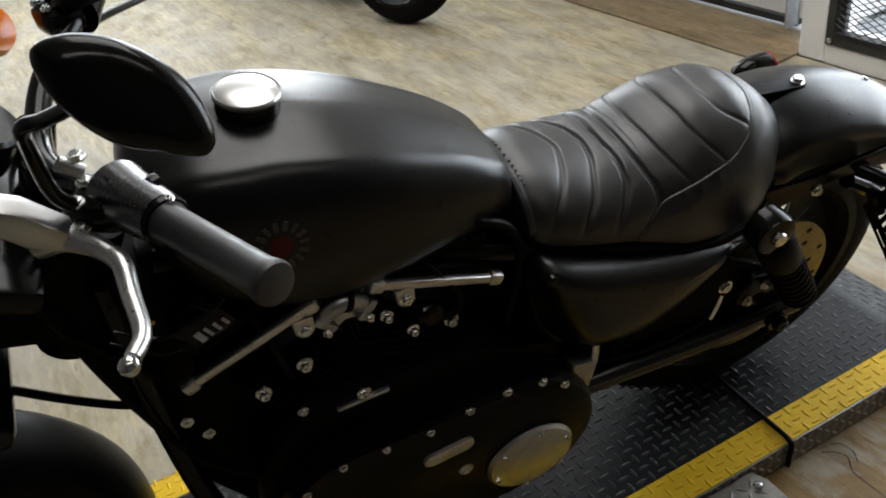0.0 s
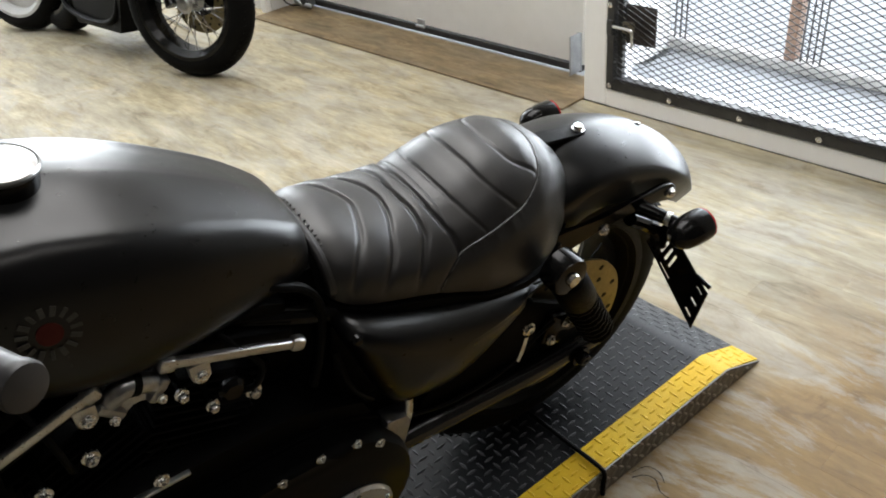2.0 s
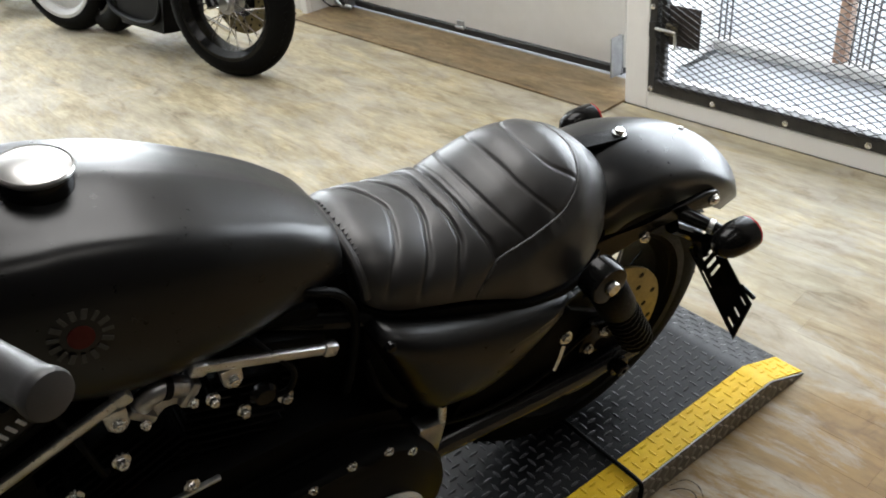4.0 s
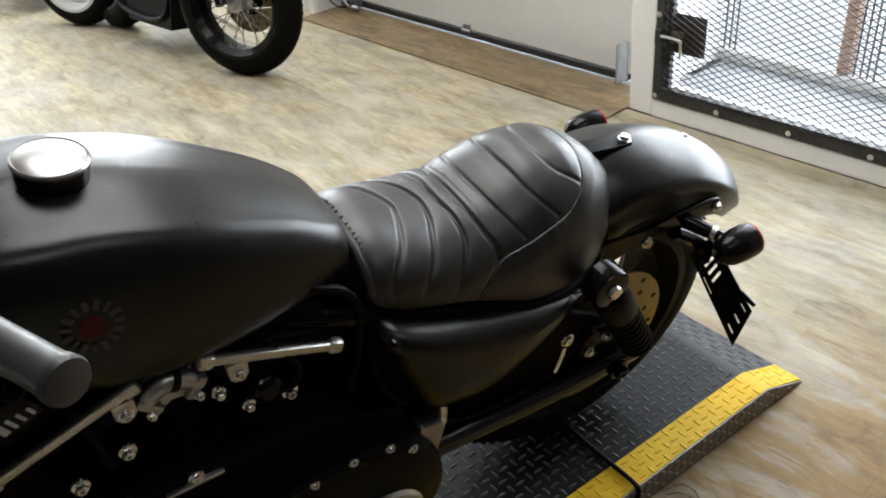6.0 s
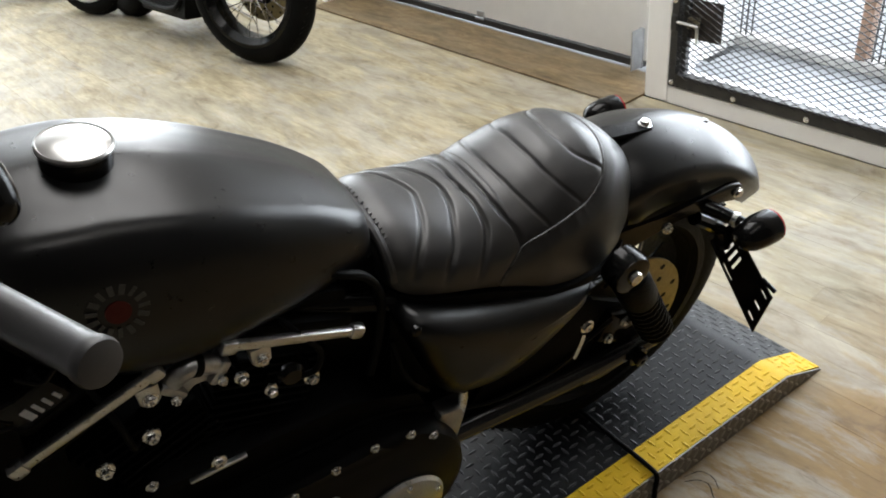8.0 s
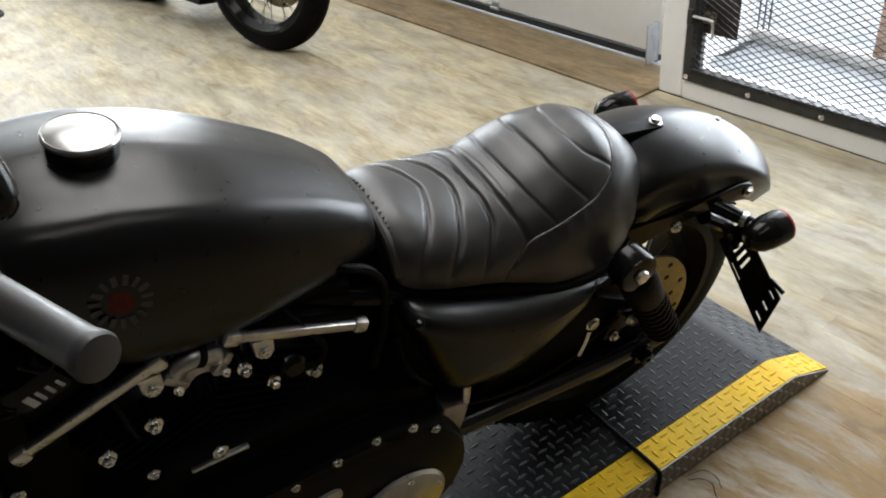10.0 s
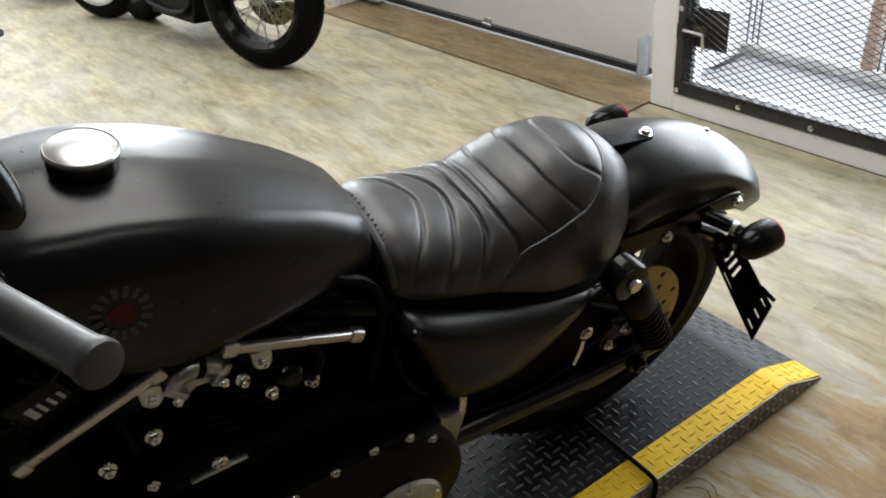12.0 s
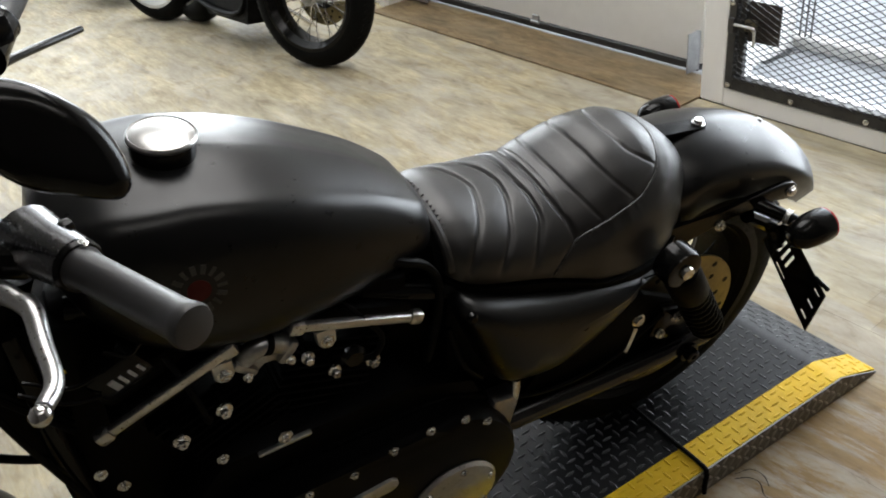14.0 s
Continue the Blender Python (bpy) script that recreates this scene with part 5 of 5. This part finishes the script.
# hoses and cables
for pts, r in (([(0.905, -0.085, 0.765), (0.936, -0.10, 0.752), (0.970, -0.10, 0.730), (0.990, -0.10, 0.688), (0.988, -0.10, 0.620), (0.97, -0.10, 0.54)], 0.0065),
               ([(0.845, -0.085, 0.735), (0.872, -0.118, 0.700), (0.893, -0.125, 0.664), (0.884, -0.125, 0.632), (0.858, -0.115, 0.622)], 0.0042),
               ([(0.640, -0.10, 0.745), (0.655, -0.128, 0.690), (0.660, -0.125, 0.640), (0.664, -0.11, 0.620)], 0.0042),
               ([(0.52, -0.108, 0.93), (0.47, -0.09, 0.88), (0.45, -0.07, 0.80), (0.47, -0.08, 0.66), (0.52, -0.10, 0.50), (0.60, -0.12, 0.42)], 0.0045),
               ([(0.365, -0.06, 0.715), (0.41, -0.06, 0.665), (0.455, -0.055, 0.615), (0.50, -0.05, 0.58)], 0.0055),
               ([(0.50, 0.10, 0.94), (0.46, 0.08, 0.90), (0.44, 0.05, 0.85), (0.47, 0.03, 0.78)], 0.0045),
               ([(1.00, -0.11, 0.60), (1.01, -0.125, 0.54), (1.03, -0.125, 0.50), (1.05, -0.12, 0.47)], 0.005)):
    part("cable", tube(pts, r, 10, 5), M_CABLE, bike, "black cable")
part("wire_tag", block(0.020, 0.003, 0.005, Matrix.Translation((0.535, -0.112, 0.790)) @ pose(0, 0, 0, 0, -8, 0), 0.001), M_YELLOW, bike, "small yellow wire tag")
for pts in ([(0.500, -0.095, 0.780), (0.540, -0.112, 0.765), (0.575, -0.114, 0.772)], [(0.490, -0.090, 0.760), (0.530, -0.110, 0.742), (0.565, -0.112, 0.735)], [(0.585, -0.105, 0.792), (0.606, -0.114, 0.782), (0.622, -0.112, 0.792)]):
    part("wire", tube(pts, 0.0028, 8, 5), M_GLOSS, bike, "thin glossy black lead")
part("coil_cover", block(0.07, 0.05, 0.05, Matrix.Translation((0.59, -0.085, 0.745)) @ pose(0, 0, 0, 0, -25, 0), 0.012), M_GLOSS, bike, "black ignition coil cover")
for k in range(4):
    part("coil_mark", block(0.004 if k else 0.008, 0.002, 0.018 - 0.002 * k, Matrix.Translation((0.582 + 0.0105 * k, -0.111, 0.742 + 0.004 * k)) @ pose(0, 0, 0, 0, -25, 0), 0.0004, None, 1), M_LABEL, bike)

# black boxes that fill the middle: battery tray, oil tank, backbone, electrics
for nm, dims, at_, lab in (("battery_box", (0.20, 0.20, 0.20), (1.10, 0.0, 0.54), "black battery box"), ("oil_tank", (0.16, 0.16, 0.22), (1.00, 0.03, 0.56), "black oil tank"),
                           ("wiring_box", (0.14, 0.13, 0.07), (0.965, 0.0, 0.685), "black wiring box under the seat nose"), ("backbone", (0.40, 0.07, 0.08), (0.74, 0.0, 0.765), "black frame backbone"),
                           ("inner_fender", (0.14, 0.17, 0.20), (1.25, 0.0, 0.53), "black inner fender")):
    part(nm, block(*dims, Matrix.Translation(at_), 0.02), M_ENGINE, bike, lab)
part("carrier_plate", prism([(1.04, 0.44), (1.06, 0.28), (1.14, 0.29), (1.30, 0.38), (1.32, 0.47), (1.2, 0.50)], 0.012, Matrix.Translation((0, -0.085, 0)) @ SIDE, 0.003), M_ENGINE, bike, "black engine carrier plate")

# added black blocks between fork and engine, so the gaps there look dark
part("cooler_block", prism([(0.440, 0.740), (0.471, 0.570), (0.484, 0.470), (0.512, 0.360), (0.56, 0.240), (0.64, 0.240), (0.64, 0.780), (0.47, 0.800)], 0.10, Matrix.Translation((0, 0.05, 0)) @ SIDE, 0.006), M_ENGINE, bike, "black block added in place of regulator and oil cooler, closing a bright gap")
for k in range(16):
    part("cooler_fin", block(0.006, 0.12, 0.004, Matrix.Translation((0.478 + 0.0016 * (16 - k) * 0.2, 0, 0.42 + 0.011 * k)), 0.001, None, 1), M_ENGINE, bike)
# plain black block, added so no bright floor shows past the fork
part("neck_block", block(0.16, 0.12, 0.15, Matrix.Translation((0.415, 0, 0.835)) @ pose(0, 0, 0, 0, 20, 0), 0.02), M_ENGINE, bike, "black block added behind the headlamp to close a bright gap")
for k in range(5):
    y0 = -0.08 + 0.012 * k
    part("cable", tube([(0.50 + 0.01 * k, y0, 0.93), (0.455, y0 * 1.1, 0.87), (0.45 + 0.004 * k, y0, 0.80), (0.475, y0 * 0.8, 0.72), (0.52, y0, 0.66)], 0.0045, 8, 5), M_CABLE, bike, "black cable")

# ---- parked motorcycles by the door ----
def parked_bike(contact, heading, white, name_label, lean=8):
    m = Matrix.Translation((contact[0], contact[1], 0)) @ pose(0, 0, 0, 0, 0, heading) @ pose(0, 0, 0, lean, 0, 0)
    b = thing("parked_motorcycle", m, name_label, "motorcycle", "parked motorcycles")
    wheel("front_wheel", (0, 0, 0.325), 0.325, 0.125, 0.235, 20, 0 if white else 36, M_WHITEWHEEL if white else M_GLOSS, b, 0 if white else -1, None)
    if white:
        part("wheel_disc", lathe([(0, -0.03), (0.10, -0.026), (0.215, -0.012), (0.225, 0.0), (0.215, 0.012), (0.10, 0.026), (0, 0.03)], Matrix.Translation((0, 0, 0.325)) @ pose(0, 0, 0, 0, 0, 20) @ SIDE, 40), M_WHITEWHEEL, b, "pale painted wheel disc")
    wheel("rear_wheel", (1.28, 0, 0.32), 0.32, 0.15, 0.21, 0, 0, M_GLOSS, b, 0)
    for s in (-1, 1):
        part("fork_leg", tube([(-0.01, s * 0.095, 0.32), (0.15, s * 0.095, 0.60)], 0.026, 14), M_GLOSS, b)
        part("fork_tube", tube([(0.15, s * 0.095, 0.60), (0.36, s * 0.095, 0.95)], 0.02, 12), M_GLOSS, b)
        part("frame_tube", tube([(0.45, s * 0.03, 0.80), (0.46, s * 0.08, 0.40), (0.52, s * 0.12, 0.18), (0.95, s * 0.12, 0.18), (1.05, s * 0.10, 0.35)], 0.014, 10), M_ENGINE, b)
        part("swingarm", tube([(0.98, s * 0.12, 0.32), (1.30, s * 0.125, 0.32)], 0.022, 10), M_ENGINE, b)
    part("crankcase", prism([(0.42, 0.30), (0.46, 0.13), (0.90, 0.12), (0.94, 0.30), (0.94, 0.46), (0.52, 0.52)], 0.22, Matrix.Translation((0, 0.11, 0)) @ SIDE, 0.045), M_ENGINE, b, "black engine")
    for s in (-1, 1):
        f = Matrix.Translation((0.72, 0, 0.40)) @ pose(0, 0, 0, 0, s * 22.5, 0)
        cyl = part("cylinder", block(0.09, 0.11, 0.24, f @ Matrix.Translation((0, 0, 0.16)), 0.02), M_ENGINE, b)
        for k in range(9):
            part("cooling_fin", block(0.14, 0.17, 0.005, f @ Matrix.Translation((0, 0, 0.09 + 0.02 * k)), 0.002, None, 1), M_ENGINE, cyl)
        part("rocker_box", block(0.17, 0.2, 0.06, f @ Matrix.Translation((0, 0, 0.31)), 0.02), M_GLOSS, b)
    part("primary_cover", prism(capsule((0.62, 0.34), 0.11, (0.88, 0.31), 0.14), 0.06, Matrix.Translation((0, -0.15, 0)) @ SIDE, 0.018), M_GLOSS, b)
    part("derby_cover", lathe([(0, 0), (0.07, 0), (0.068, 0.01), (0, 0.014)], left(0.9, -0.212, 0.28), 32), M_GLOSS, b)
    part("foot_peg", tube([(0.52, -0.16, 0.30), (0.50, -0.30, 0.30)], 0.014, 10), M_CHROME, b, "chrome foot peg")
    part("foot_lever", tube([(0.42, -0.22, 0.33), (0.52, -0.20, 0.27), (0.62, -0.20, 0.28)], 0.008, 8), M_CHROME, b, "chrome shift lever")
    part("stand_leg", tube([(0.62, -0.12, 0.2), (0.58, -0.32, 0.32 * math.tan(radians(lean)) + 0.012)], 0.012, 10), M_CHROME, b, "side stand")
    rings = [[tank_point(0.560 + 0.436 * (i / 16), 2 * math.pi * j / 28) + Vector((-0.10, 0, 0)) for j in range(28)] for i in range(17)]
    part("fuel_tank", loft(rings), M_GLOSS, b, "gloss black fuel tank")
    part("seat", loft([[seat_point(x, v, False) + Vector((-0.08, 0, 0)) for v in [-1 + 2 * k / 20 for k in range(21)]] for x in [1.002 + 0.46 * i / 14 for i in range(15)]], False, False), M_LEATHER, b, "black seat")
    rr = []
    for i in range(17):
        a = radians(15 + 125 * i / 16)
        rr.append([Vector((1.28 + (0.37 - 0.03 * abs(v) ** 2.5) * math.cos(a), 0.09 * v, 0.32 + (0.37 - 0.03 * abs(v) ** 2.5) * math.sin(a))) for v in [-1 + 2 * k / 12 for k in range(13)]])
    part("rear_fender", loft([r + [q + Vector((0, -q.y * 0.04, -0.003)) for q in reversed(r)] for r in rr]), M_GLOSS, b, "gloss black rear fender")
    part("handlebar", tube([(0.55, -0.38, 1.02), (0.45, -0.18, 1.03), (0.42, 0, 0.99), (0.45, 0.18, 1.03), (0.55, 0.38, 1.02)], 0.0125, 10), M_GLOSS, b)
    part("headlamp", lathe([(0, 0.07), (0.05, 0.055), (0.075, 0.01), (0.076, -0.03), (0, -0.035)], Matrix.Translation((0.22, 0, 0.82)) @ pose(0, 0, 0, 0, 90, 0), 24), M_CHROME, b)
    return b


parked_bike((1.757, 2.585), 102, False, "gloss black motorcycle with wire-spoked front wheel parked by the door")
parked_bike((1.325, 4.05), 102, True, "dark motorcycle with a pale solid front wheel parked in a row")

# ---- floor planks ----
PW, PLN = 0.083, 1.22
plank_mesh = bpy.data.meshes.new("plank")
bm = block(PLN - 0.0003, PW - 0.0001, 0.014, None, 0.00025, None, 1)
finish(bm, False)
bm.to_mesh(plank_mesh)
bm.free()
plank_mesh.materials.append(M_PLANK)
rest_v, rest_f = [], []
rng = random.Random(4)
near = 0
row = 0
y = -PW / 2 - 0.001
while y > -3.75:
    x = -6.2 - rng.random() * PLN
    while x < 3.6:
        cx = x + PLN / 2
        if -3.4 < cx < 2.7 and y > -3.0 and near < 300:
            ob = new("plank", plank_mesh)
            ob.parent = floor
            ob.matrix_basis = Matrix.Translation((cx, y, -0.007 - rng.random() * 0.0002))
            near += 1
        else:
            lo, hi = max(x, -6.2), min(x + PLN - 0.002, 3.6)
            if hi - lo > 0.05:
                i = len(rest_v)
                for zz in (-0.014, 0.0):
                    for xx, yy in ((lo, y - PW / 2 + 0.0002), (hi, y - PW / 2 + 0.0002), (hi, y + PW / 2 - 0.0002), (lo, y + PW / 2 - 0.0002)):
                        rest_v.append((xx, yy, zz))
                for f in ((4, 5, 6, 7), (0, 1, 5, 4), (1, 2, 6, 5), (2, 3, 7, 6), (3, 0, 4, 7)):
                    rest_f.append(tuple(i + k for k in f))
        x += PLN
    y -= PW
    row += 1
me = bpy.data.meshes.new("planks")
me.from_pydata(rest_v, [], rest_f)
me.materials.append(wood("worn_oak_far", (0.25, 0.20, 0.115), (0.41, 0.35, 0.225), (0.53, 0.465, 0.31), (0.37, 0.345, 0.28), (3.0, 17, 17), False, 0.50, 2.6))
rest = tagged(new("far_planks", me), "worn timber planks", kind="stuff")
rest.parent = floor
